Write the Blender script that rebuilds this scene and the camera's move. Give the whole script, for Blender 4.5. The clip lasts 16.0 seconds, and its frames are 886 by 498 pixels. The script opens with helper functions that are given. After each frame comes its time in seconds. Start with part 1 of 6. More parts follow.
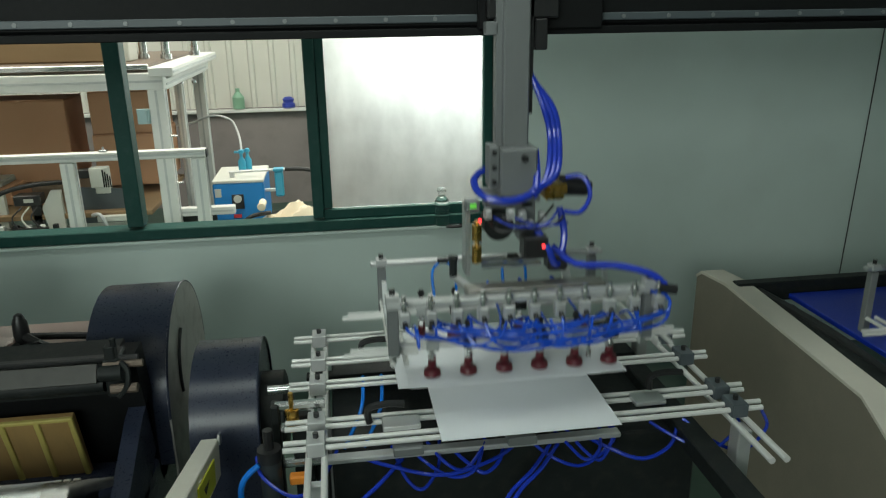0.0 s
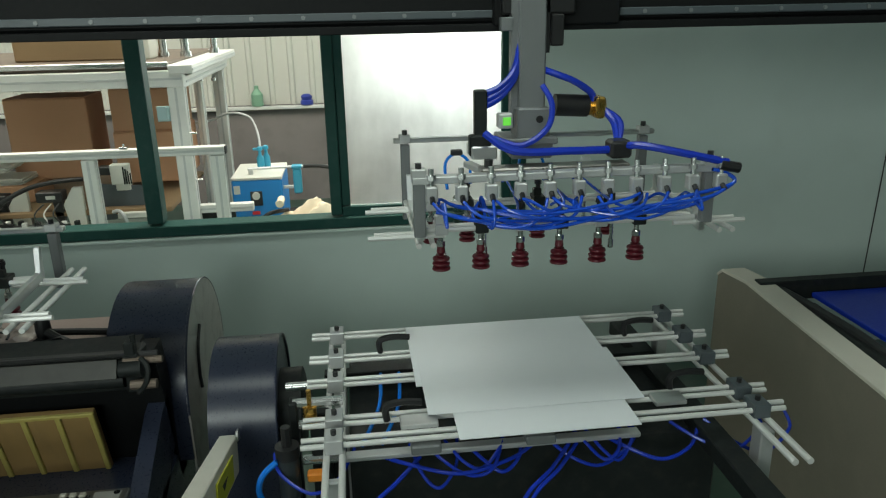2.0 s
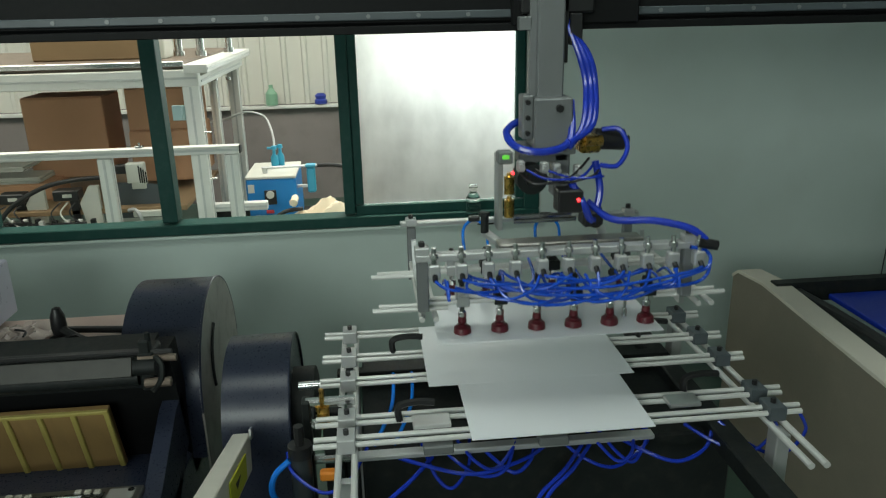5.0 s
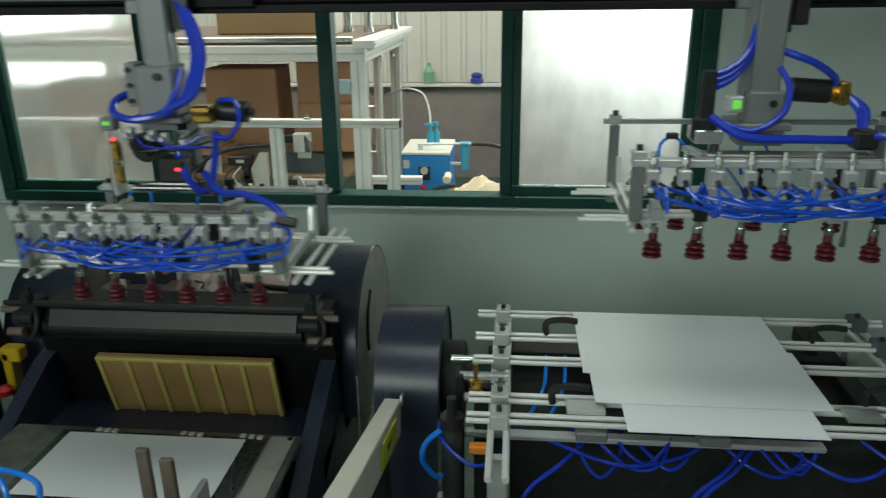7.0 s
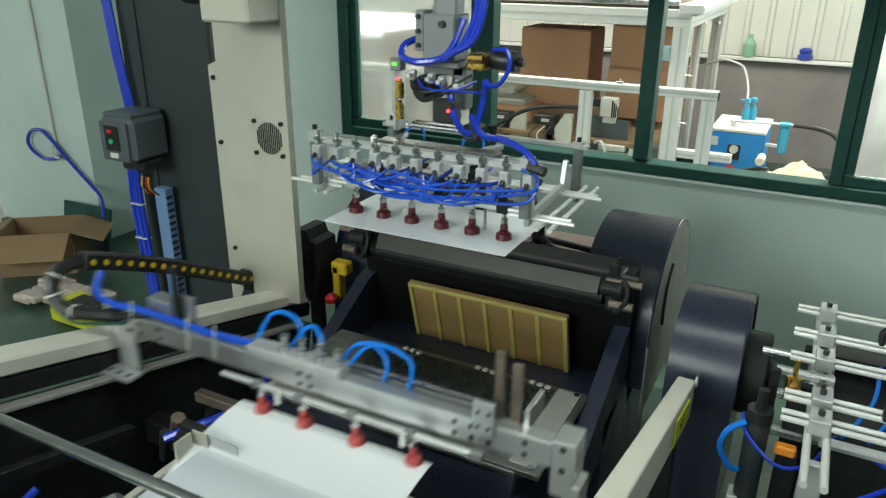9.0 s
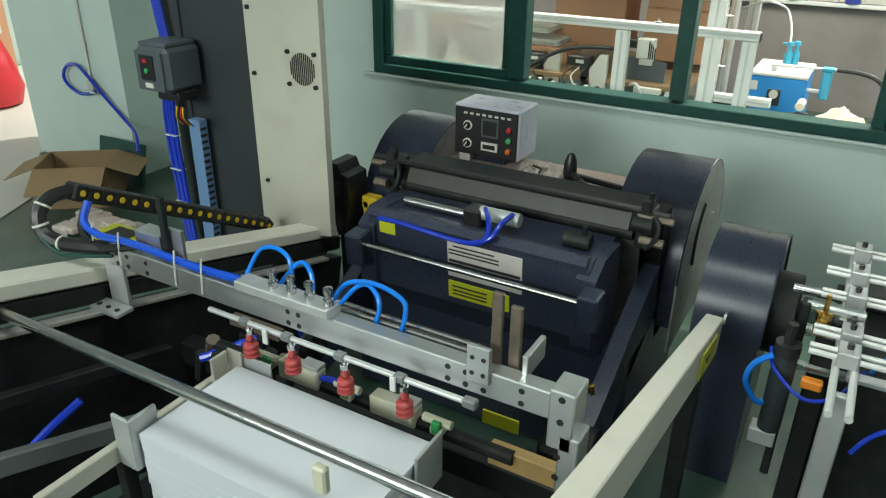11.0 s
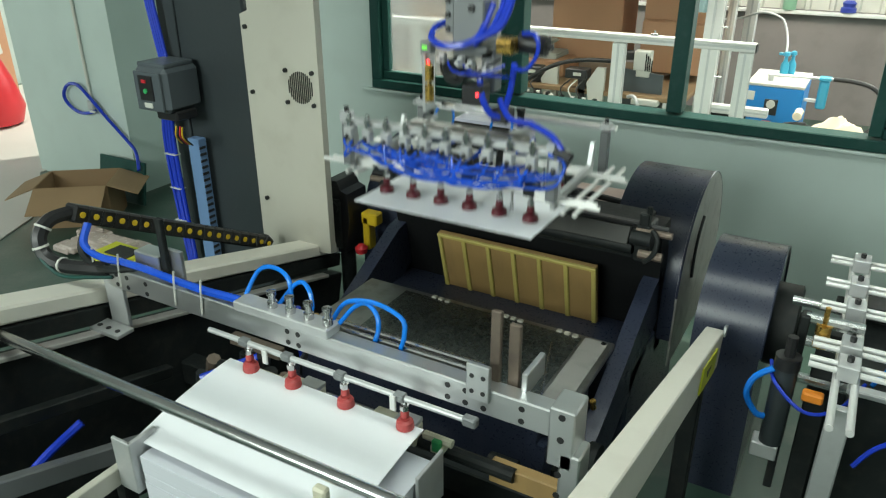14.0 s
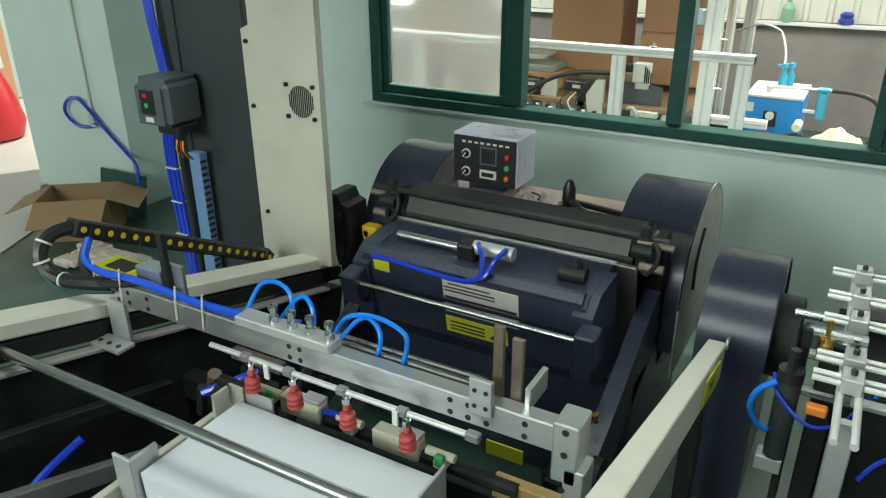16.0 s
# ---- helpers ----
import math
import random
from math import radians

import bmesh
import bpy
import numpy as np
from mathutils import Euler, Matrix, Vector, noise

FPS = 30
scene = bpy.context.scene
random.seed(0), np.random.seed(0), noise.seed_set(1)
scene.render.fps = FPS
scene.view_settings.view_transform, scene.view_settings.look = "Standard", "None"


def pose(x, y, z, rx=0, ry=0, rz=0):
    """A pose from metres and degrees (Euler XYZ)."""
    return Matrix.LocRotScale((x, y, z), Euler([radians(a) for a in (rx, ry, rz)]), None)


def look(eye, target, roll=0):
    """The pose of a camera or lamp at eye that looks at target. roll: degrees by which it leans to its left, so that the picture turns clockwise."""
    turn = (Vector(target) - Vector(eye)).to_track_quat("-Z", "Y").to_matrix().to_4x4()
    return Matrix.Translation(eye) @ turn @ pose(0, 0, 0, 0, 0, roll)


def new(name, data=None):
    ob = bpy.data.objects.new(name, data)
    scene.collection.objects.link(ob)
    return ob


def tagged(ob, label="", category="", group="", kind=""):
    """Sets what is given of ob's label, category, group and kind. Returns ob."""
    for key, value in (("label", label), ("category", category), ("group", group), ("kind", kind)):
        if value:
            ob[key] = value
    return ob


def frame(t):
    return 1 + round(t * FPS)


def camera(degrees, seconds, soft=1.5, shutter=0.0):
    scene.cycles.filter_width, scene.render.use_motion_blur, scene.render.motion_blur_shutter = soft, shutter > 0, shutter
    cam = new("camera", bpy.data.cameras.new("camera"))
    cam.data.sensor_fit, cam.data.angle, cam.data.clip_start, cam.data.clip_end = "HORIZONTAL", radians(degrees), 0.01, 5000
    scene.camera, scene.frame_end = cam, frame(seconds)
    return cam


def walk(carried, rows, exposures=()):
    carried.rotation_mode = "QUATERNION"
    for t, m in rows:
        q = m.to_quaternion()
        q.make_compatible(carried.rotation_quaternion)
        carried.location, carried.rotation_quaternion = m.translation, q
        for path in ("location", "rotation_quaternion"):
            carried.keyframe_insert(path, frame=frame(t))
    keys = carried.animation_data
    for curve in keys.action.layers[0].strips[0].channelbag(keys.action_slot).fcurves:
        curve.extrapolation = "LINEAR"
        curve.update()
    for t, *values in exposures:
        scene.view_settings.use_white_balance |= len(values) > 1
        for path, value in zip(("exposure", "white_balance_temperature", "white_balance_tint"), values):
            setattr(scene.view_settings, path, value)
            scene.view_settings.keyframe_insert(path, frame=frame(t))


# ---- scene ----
cam = camera(62.0, 16.0, 1.2, 0.3)
EXPOSURES = [(0, -0.52, 6700, -2), (3, -0.5, 6700, -2), (5.5, -0.54, 6700, -2), (6, -0.46, 6700, -2), (7, -0.58, 6700, -2), (8, -0.4, 6700, -2), (8.5, -0.1, 6700, -2), (9, 0.1, 6700, -2), (10, 0.24, 6700, -2), (16, 0.28, 6700, -2)]
PATH = [
    (0, (0.126, -0.078, 1.777), (0.395, 1.805, 1.16), -0.8),
    (0.5, (0.135, -0.074, 1.777), (0.373, 1.812, 1.154), -1.2),
    (1, (0.133, -0.07, 1.777), (0.364, 1.815, 1.15), -1.2),
    (1.5, (0.133, -0.068, 1.775), (0.358, 1.818, 1.149), -1.2),
    (2, (0.125, -0.068, 1.775), (0.347, 1.819, 1.151), -1.1),
    (2.5, (0.127, -0.066, 1.772), (0.343, 1.822, 1.15), -1.2),
    (3, (0.132, -0.065, 1.776), (0.343, 1.824, 1.153), -1.3),
    (5.5, (0.119, -0.064, 1.776), (0.283, 1.827, 1.148), -1.1),
    (6, (0.107, -0.064, 1.776), (0.198, 1.829, 1.137), -1.1),
    (6.5, (0.087, -0.059, 1.77), (0.065, 1.833, 1.121), -0.8),
    (7, (0.061, -0.058, 1.765), (-0.124, 1.82, 1.101), -0.7),
    (7.5, (0.029, -0.068, 1.764), (-0.352, 1.773, 1.083), -0.3),
    (8, (-0.021, -0.065, 1.747), (-0.596, 1.72, 1.053), 0.3),
    (8.5, (-0.054, -0.084, 1.739), (-0.806, 1.626, 1.025), 0.3),
    (9, (-0.066, -0.105, 1.742), (-0.919, 1.545, 1.0), 0.4),
    (9.5, (-0.062, -0.129, 1.724), (-0.946, 1.484, 0.936), 0.5),
    (10, (-0.054, -0.142, 1.701), (-0.944, 1.444, 0.87), 0.8),
    (12.5, (-0.065, -0.123, 1.697), (-0.957, 1.438, 0.821), 0.7),
    (13, (-0.059, -0.125, 1.704), (-0.958, 1.438, 0.839), 0.3),
    (13.5, (-0.053, -0.13, 1.709), (-0.956, 1.44, 0.861), -0.0),
    (14, (-0.053, -0.13, 1.712), (-0.955, 1.446, 0.874), -0.1),
    (14.5, (-0.05, -0.132, 1.713), (-0.956, 1.449, 0.888), -0.2),
    (15, (-0.054, -0.134, 1.717), (-0.959, 1.452, 0.901), -0.3),
    (15.5, (-0.053, -0.131, 1.716), (-0.96, 1.456, 0.906), -0.3),
    (16, (-0.059, -0.129, 1.717), (-0.966, 1.458, 0.907), -0.3),
]
walk(cam, [(t, look(eye, target, roll)) for t, eye, target, roll in PATH], EXPOSURES)

# ---------- light ----------
world = bpy.data.worlds.new("sky")
world.use_nodes = True
scene.world = world
wn = world.node_tree
sky = wn.nodes.new("ShaderNodeTexSky")
sky.sky_type, sky.sun_disc = "NISHITA", False
sky.sun_elevation, sky.sun_rotation = radians(68), radians(30)
wn.nodes["Background"].inputs["Strength"].default_value = 0.08
wn.links.new(sky.outputs[0], wn.nodes["Background"].inputs["Color"])


def area(name, size_x, size_y, m, watts, color=(1, 1, 1)):
    d = bpy.data.lights.new(name, "AREA")
    d.shape, d.size, d.size_y, d.energy, d.color = "RECTANGLE", size_x, size_y, watts, color
    ob = new(name, d)
    ob.matrix_world = m
    return ob


sun = new("sun", bpy.data.lights.new("sun", "SUN"))
sun.data.energy, sun.data.angle, sun.data.color = 2.5, radians(0.5), (1, 0.96, 0.9)
sun.matrix_world = look((0, 0, 0), (-0.2, -0.3, -0.93))
# area lamps: added back room fill, left door daylight, added rear and overhead fills
# unseen lamp added high in the back room to brighten the carton fronts
area("back_room_fill", 6.0, 1.5, look((-1.2, 4.45, 3.9), (-1.3, 5.3, 0.9)), 290, (1, 0.92, 0.85))
area("left_door_daylight", 2.4, 2.3, look((-7.4, 0.8, 1.5), (0, 1.4, 0.9)), 18, (0.95, 1, 0.98))
# added fill lamp behind the camera, with no known window there
area("rear_fill", 3.2, 1.5, look((-2.1, -3.85, 2.75), (-1.1, 1.6, 0.6)), 190, (0.95, 1, 1))
# added overhead lamp that lifts sheets and other level surfaces
area("overhead_fill", 2.2, 0.9, look((0.0, 0.9, 3.77), (0.0, 0.91, 0)), 42, (0.95, 1, 1))

# ---------- mesh helpers ----------


class G:
    """Collects vertices and faces of one part."""

    def __init__(self):
        self.v, self.f = [], []

    def add(self, vs, fs, m=None):
        n = len(self.v)
        self.v += [tuple(m @ Vector(p)) for p in vs] if m else [tuple(p) for p in vs]
        self.f += [tuple(i + n for i in f) for f in fs]
        return self

    def box(self, c, s, bev=0.002, m=None):
        hx, hy, hz = s[0] / 2, s[1] / 2, s[2] / 2
        b = min(bev, 0.45 * min(hx, hy, hz))
        if b <= 0:
            vs = [(c[0] + a * hx, c[1] + d * hy, c[2] + e * hz) for a in (-1, 1) for d in (-1, 1) for e in (-1, 1)]
            fs = [(0, 1, 3, 2), (4, 6, 7, 5), (0, 4, 5, 1), (2, 3, 7, 6), (0, 2, 6, 4), (1, 5, 7, 3)]
            return self.add(vs, fs, m)
        vs, idx = [], {}
        for sx in (-1, 1):
            for sy in (-1, 1):
                for sz in (-1, 1):
                    for k in range(3):
                        h = [hx - b, hy - b, hz - b]
                        h[k] += b
                        idx[sx, sy, sz, k] = len(vs)
                        vs.append((c[0] + sx * h[0], c[1] + sy * h[1], c[2] + sz * h[2]))
        fs = []
        for k in range(3):
            o = [n for n in range(3) if n != k]
            for sk in (-1, 1):
                q = []
                for a, d in ((-1, -1), (1, -1), (1, 1), (-1, 1)):
                    s3 = [0, 0, 0]
                    s3[k], s3[o[0]], s3[o[1]] = sk, a, d
                    q.append(idx[s3[0], s3[1], s3[2], k])
                fs.append(q if (sk > 0) == (k != 1) else q[::-1])
        for k in range(3):
            o = [n for n in range(3) if n != k]
            for a in (-1, 1):
                for d in (-1, 1):
                    e = []
                    for sk in (-1, 1):
                        s3 = [0, 0, 0]
                        s3[k], s3[o[0]], s3[o[1]] = sk, a, d
                        e.append(tuple(s3))
                    q = [idx[(*e[0], o[0])], idx[(*e[1], o[0])], idx[(*e[1], o[1])], idx[(*e[0], o[1])]]
                    fs.append(q)
        for sx in (-1, 1):
            for sy in (-1, 1):
                for sz in (-1, 1):
                    fs.append([idx[sx, sy, sz, k] for k in range(3)])
        return self.add(vs, fs, m)

    def cyl(self, p0, p1, r, n=12, r2=None):
        p0, p1 = Vector(p0), Vector(p1)
        r2 = r if r2 is None else r2
        d = (p1 - p0).normalized()
        u = d.orthogonal().normalized()
        w = d.cross(u)
        vs, fs = [], []
        for p, rr in ((p0, r), (p1, r2)):
            for k in range(n):
                a = 2 * math.pi * k / n
                vs.append(p + rr * (math.cos(a) * u + math.sin(a) * w))
        fs = [(k, (k + 1) % n, n + (k + 1) % n, n + k) for k in range(n)]
        fs += [tuple(range(n))[::-1], tuple(range(n, 2 * n))]
        return self.add(vs, fs)

    def lathe(self, prof, o=(0, 0, 0), n=16, axis="z"):
        vs, fs = [], []
        for r, z in prof:
            for k in range(n):
                a = 2 * math.pi * k / n
                p = (r * math.cos(a), r * math.sin(a), z)
                if axis == "x":
                    p = (z, p[0], p[1])
                elif axis == "y":
                    p = (p[1], z, p[0])
                vs.append((o[0] + p[0], o[1] + p[1], o[2] + p[2]))
        for j in range(len(prof) - 1):
            for k in range(n):
                fs.append((j * n + k, j * n + (k + 1) % n, (j + 1) * n + (k + 1) % n, (j + 1) * n + k))
        fs += [tuple(range(n))[::-1], tuple(range((len(prof) - 1) * n, len(prof) * n))]
        return self.add(vs, fs)

    def tube(self, pts, r, n=8, sub=6):
        P = [Vector(p) for p in pts]
        Q = []
        for k in range(len(P) - 1):
            a, b, c, d = P[max(k - 1, 0)], P[k], P[k + 1], P[min(k + 2, len(P) - 1)]
            for j in range(sub):
                t = j / sub
                Q.append(0.5 * (2 * b + (c - a) * t + (2 * a - 5 * b + 4 * c - d) * t * t + (3 * b - a - 3 * c + d) * t ** 3))
        Q.append(P[-1])
        vs, fs = [], []
        u = None
        for k, q in enumerate(Q):
            d = (Q[min(k + 1, len(Q) - 1)] - Q[max(k - 1, 0)]).normalized()
            u = d.orthogonal() if u is None else u - d * u.dot(d)
            u.normalize()
            w = d.cross(u)
            for j in range(n):
                a = 2 * math.pi * j / n
                vs.append(q + r * (math.cos(a) * u + math.sin(a) * w))
        for k in range(len(Q) - 1):
            for j in range(n):
                fs.append((k * n + j, k * n + (j + 1) % n, (k + 1) * n + (j + 1) % n, (k + 1) * n + j))
        fs += [tuple(range(n))[::-1], tuple(range((len(Q) - 1) * n, len(Q) * n))]
        return self.add(vs, fs)

    def prism(self, poly, axis, lo, hi):
        """A plane outline pushed along an axis. x: poly is (y, z); y: (x, z); z: (x, y)."""
        n = len(poly)

        def at(p, v):
            return {"x": (v, p[0], p[1]), "y": (p[0], v, p[1]), "z": (p[0], p[1], v)}[axis]

        vs = [at(p, lo) for p in poly] + [at(p, hi) for p in poly]
        fs = [tuple(range(n))[::-1], tuple(range(n, 2 * n))]
        fs += [(k, (k + 1) % n, n + (k + 1) % n, n + k) for k in range(n)]
        return self.add(vs, fs)

    def mesh(self, name, sharp=32):
        me = bpy.data.meshes.new(name)
        me.from_pydata(self.v, [], self.f)
        bm = bmesh.new()
        bm.from_mesh(me)
        bmesh.ops.recalc_face_normals(bm, faces=bm.faces)
        bm.to_mesh(me)
        bm.free()
        me.polygons.foreach_set("use_smooth", [True] * len(me.polygons))
        me.set_sharp_from_angle(angle=radians(sharp))
        return me


def part(name, g, material, parent, label=""):
    ob = new(name, g.mesh(name))
    ob.data.materials.append(material)
    ob.parent = parent
    return tagged(ob, label)


def thing(name, label, category, group="", at=(0, 0, 0), kind=""):
    ob = new(name)
    ob.empty_display_size = 0.05
    ob.location = at
    return tagged(ob, label, category, group, kind)


def solid(name, g, material, label="", category="", group="", kind=""):
    ob = new(name, g.mesh(name))
    ob.data.materials.append(material)
    return tagged(ob, label, category, group, kind)


# ---------- materials ----------


def mat(name, color, rough=0.5, metal=0.0, var=0.12, scale=6.0, bump=0.1, fine=90.0, dirt=0.0, dirt_color=(0.05, 0.045, 0.04), spec=0.5, stretch=(1, 1, 1)):
    m = bpy.data.materials.new(name)
    m.use_nodes = True
    t = m.node_tree
    b = t.nodes["Principled BSDF"]
    b.inputs["Metallic"].default_value = metal
    b.inputs["Specular IOR Level"].default_value = spec
    tc = t.nodes.new("ShaderNodeTexCoord")
    mp = t.nodes.new("ShaderNodeMapping")
    mp.inputs["Scale"].default_value = stretch
    t.links.new(tc.outputs["Object"], mp.inputs["Vector"])

    def noise_node(s, detail):
        n = t.nodes.new("ShaderNodeTexNoise")
        n.inputs["Scale"].default_value, n.inputs["Detail"].default_value = s, detail
        t.links.new(mp.outputs[0], n.inputs["Vector"])
        return n

    big, small = noise_node(scale, 5), noise_node(fine, 3)
    ramp = t.nodes.new("ShaderNodeMix")
    ramp.data_type = "RGBA"
    ramp.inputs["A"].default_value = (*[max(0, c * (1 - var)) for c in color], 1)
    ramp.inputs["B"].default_value = (*[min(1, c * (1 + var)) for c in color], 1)
    t.links.new(big.outputs["Fac"], ramp.inputs["Factor"])
    out = ramp.outputs["Result"]
    if dirt > 0:
        d = noise_node(scale * 2.7, 8)
        r = t.nodes.new("ShaderNodeMapRange")
        r.inputs["From Min"].default_value, r.inputs["From Max"].default_value = 0.5, 0.72
        r.inputs["To Max"].default_value = dirt
        t.links.new(d.outputs["Fac"], r.inputs["Value"])
        mx = t.nodes.new("ShaderNodeMix")
        mx.data_type = "RGBA"
        mx.inputs["B"].default_value = (*dirt_color, 1)
        t.links.new(out, mx.inputs["A"])
        t.links.new(r.outputs[0], mx.inputs["Factor"])
        out = mx.outputs["Result"]
    t.links.new(out, b.inputs["Base Color"])
    rr = t.nodes.new("ShaderNodeMapRange")
    rr.inputs["To Min"].default_value, rr.inputs["To Max"].default_value = max(0.02, rough - 0.1), min(1, rough + 0.1)
    t.links.new(small.outputs["Fac"], rr.inputs["Value"])
    t.links.new(rr.outputs[0], b.inputs["Roughness"])
    if bump:
        bp = t.nodes.new("ShaderNodeBump")
        bp.inputs["Strength"].default_value, bp.inputs["Distance"].default_value = bump, 0.002
        t.links.new(small.outputs["Fac"], bp.inputs["Height"])
        t.links.new(bp.outputs[0], b.inputs["Normal"])
    return m


def glow(name, color, strength):
    m = bpy.data.materials.new(name)
    m.use_nodes = True
    b = m.node_tree.nodes["Principled BSDF"]
    b.inputs["Base Color"].default_value = (*color, 1)
    b.inputs["Emission Color"].default_value = (*color, 1)
    b.inputs["Emission Strength"].default_value = strength
    return m


def glass(name, color, rough, clear=1.0):
    m = bpy.data.materials.new(name)
    m.use_nodes = True
    b = m.node_tree.nodes["Principled BSDF"]
    b.inputs["Base Color"].default_value = (*color, 1)
    b.inputs["Transmission Weight"].default_value = clear
    b.inputs["Roughness"].default_value = rough
    b.inputs["IOR"].default_value = 1.45
    return m


WALL = mat("painted_wall", (0.53, 0.62, 0.585), 0.55, var=0.12, scale=1.6, bump=0.15, fine=60, dirt=0.12, dirt_color=(0.38, 0.42, 0.38))
CEIL = mat("ceiling_paint", (0.5, 0.5, 0.5), 0.8, var=0.05)
FLOOR = mat("green_floor_paint", (0.04, 0.078, 0.06), 0.35, var=0.2, scale=1.5, dirt=0.4, dirt_color=(0.16, 0.17, 0.15), bump=0.1)
PALE_FLOOR = mat("pale_concrete", (0.55, 0.53, 0.49), 0.5, var=0.08, scale=2)
GREEN = mat("green_window_aluminium", (0.010, 0.055, 0.046), 0.5, spec=0.3, var=0.15, scale=9, dirt=0.2, dirt_color=(0.05, 0.1, 0.09))
ALU = mat("brushed_aluminium", (0.62, 0.63, 0.63), 0.35, 0.9, var=0.08, scale=14, fine=140, bump=0.08, stretch=(0.3, 1, 1))
ALU_MATT = mat("anodised_aluminium", (0.55, 0.56, 0.56), 0.45, 0.55, var=0.1, scale=10, dirt=0.15, dirt_color=(0.3, 0.3, 0.29))
WHITE_ALU = mat("white_anodised_profile", (0.72, 0.72, 0.7), 0.4, 0.25, var=0.06, scale=8)
STEEL = mat("bright_steel", (0.6, 0.6, 0.6), 0.22, 1.0, var=0.08, scale=20, bump=0.04)
PLATE = mat("worn_steel_plate", (0.3, 0.29, 0.27), 0.32, 0.85, var=0.3, scale=5, dirt=0.6, dirt_color=(0.1, 0.095, 0.08), bump=0.15)
WORN_COVER = mat("worn_cover_plate", (0.46, 0.445, 0.42), 0.4, 0.3, var=0.2, scale=5, dirt=0.45, dirt_color=(0.13, 0.11, 0.1), bump=0.08)
OILY_PLATE = mat("oily_steel_plate", (0.10, 0.11, 0.10), 0.26, 0.7, var=0.35, scale=7, dirt=0.4, dirt_color=(0.2, 0.2, 0.18), bump=0.1)
PALE_BOTTLE = mat("pale_green_plastic", (0.2, 0.36, 0.25), 0.35, var=0.1)
DARK_STEEL = mat("oily_dark_steel", (0.013, 0.016, 0.016), 0.55, 0.1, spec=0.3, var=0.5, scale=9, dirt=0.3, dirt_color=(0.05, 0.047, 0.04))
WORN_SCRAPER = mat("worn_scraper_steel", (0.036, 0.036, 0.032), 0.45, 0.3, var=0.3, scale=8, dirt=0.4, dirt_color=(0.02, 0.02, 0.018))
RUSTY = mat("brown_worn_steel", (0.19, 0.15, 0.12), 0.5, 0.6, var=0.3, scale=15, dirt=0.3)
NAVY = mat("navy_machine_enamel", (0.027, 0.034, 0.06), 0.3, var=0.2, scale=4, dirt=0.22, dirt_color=(0.08, 0.08, 0.1), bump=0.06, fine=160)
LIGHT_ENAMEL = mat("pale_cover_enamel", (0.6, 0.56, 0.54), 0.35, var=0.1, scale=5, dirt=0.2, dirt_color=(0.35, 0.3, 0.27))
# darker beige than BEIGE, for cabinet, gearbox cover and pile guides
BEIGE_DARK = mat("dark_beige_enamel", (0.48, 0.465, 0.40), 0.45, var=0.1, scale=2, dirt=0.3, dirt_color=(0.3, 0.27, 0.21))
BEIGE = mat("beige_enamel", (0.74, 0.71, 0.63), 0.45, var=0.06, scale=3, dirt=0.15, dirt_color=(0.4, 0.36, 0.29))
TAN = mat("tan_partition_board", (0.21, 0.19, 0.15), 0.55, var=0.1, scale=2.5, dirt=0.25, dirt_color=(0.3, 0.26, 0.2))
CREAM = mat("cream_board_edge", (0.64, 0.61, 0.53), 0.6, var=0.08, scale=6)
GREY_COL = mat("dark_grey_column_paint", (0.032, 0.040, 0.044), 0.42, var=0.12, scale=4, dirt=0.1)
BLACK = mat("black_plastic", (0.015, 0.015, 0.016), 0.4, var=0.2, scale=20)
MAST = mat("grey_mast_paint", (0.2, 0.21, 0.215), 0.45, 0.3, var=0.1, scale=8)
GANTRY = mat("black_gantry_paint", (0.0060, 0.0066, 0.0072), 0.6, var=0.2, scale=5, spec=0.2)
HOSE_M = mat("thin_blue_air_hose", (0.012, 0.08, 0.58), 0.2, var=0.15, scale=30, bump=0, spec=0.7)
HOSE = mat("blue_air_hose", (0.012, 0.04, 0.46), 0.22, var=0.1, scale=30, bump=0, spec=0.6)
HOSE_L = mat("light_blue_air_hose", (0.01, 0.19, 0.75), 0.22, var=0.1, scale=30, bump=0, spec=0.6)
RED = mat("red_silicone_cup", (0.10, 0.010, 0.018), 0.4, var=0.2, scale=25, bump=0.05)
# lighter red than RED, used on the feeder's cups
RED_L = mat("lighter_red_silicone_cup", (0.45, 0.07, 0.07), 0.42, var=0.15, scale=25, bump=0.05)
BRASS = mat("brass", (0.6, 0.38, 0.1), 0.28, 1.0, var=0.15, scale=30)
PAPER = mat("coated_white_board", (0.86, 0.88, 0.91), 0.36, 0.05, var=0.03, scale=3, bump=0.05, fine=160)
# white board again, with the shade of the stack's sides in its colour
STACK = mat("shaded_stack_edge", (0.6, 0.62, 0.67), 0.7, var=0.08, scale=3, bump=0.4, fine=220, stretch=(0.05, 0.05, 1))
CARTON = mat("brown_carton", (0.52, 0.29, 0.17), 0.7, var=0.1, scale=3, bump=0.1)
CARTON_D = mat("weathered_carton", (0.26, 0.17, 0.09), 0.75, var=0.15, scale=5)
YELLOW = mat("yellow_die_rubber", (0.5, 0.42, 0.12), 0.6, var=0.15, scale=8, dirt=0.2, dirt_color=(0.3, 0.25, 0.1))
DIEWOOD = mat("die_plywood", (0.36, 0.23, 0.09), 0.55, var=0.2, scale=6, stretch=(1, 1, 0.3), dirt=0.2)
LABEL_Y = mat("yellow_warning_sticker", (0.55, 0.56, 0.03), 0.5, var=0.06)
LABEL_W = mat("white_sticker", (0.6, 0.6, 0.55), 0.5, var=0.08)
INK = mat("black_ink", (0.02, 0.02, 0.02), 0.6, var=0.05)
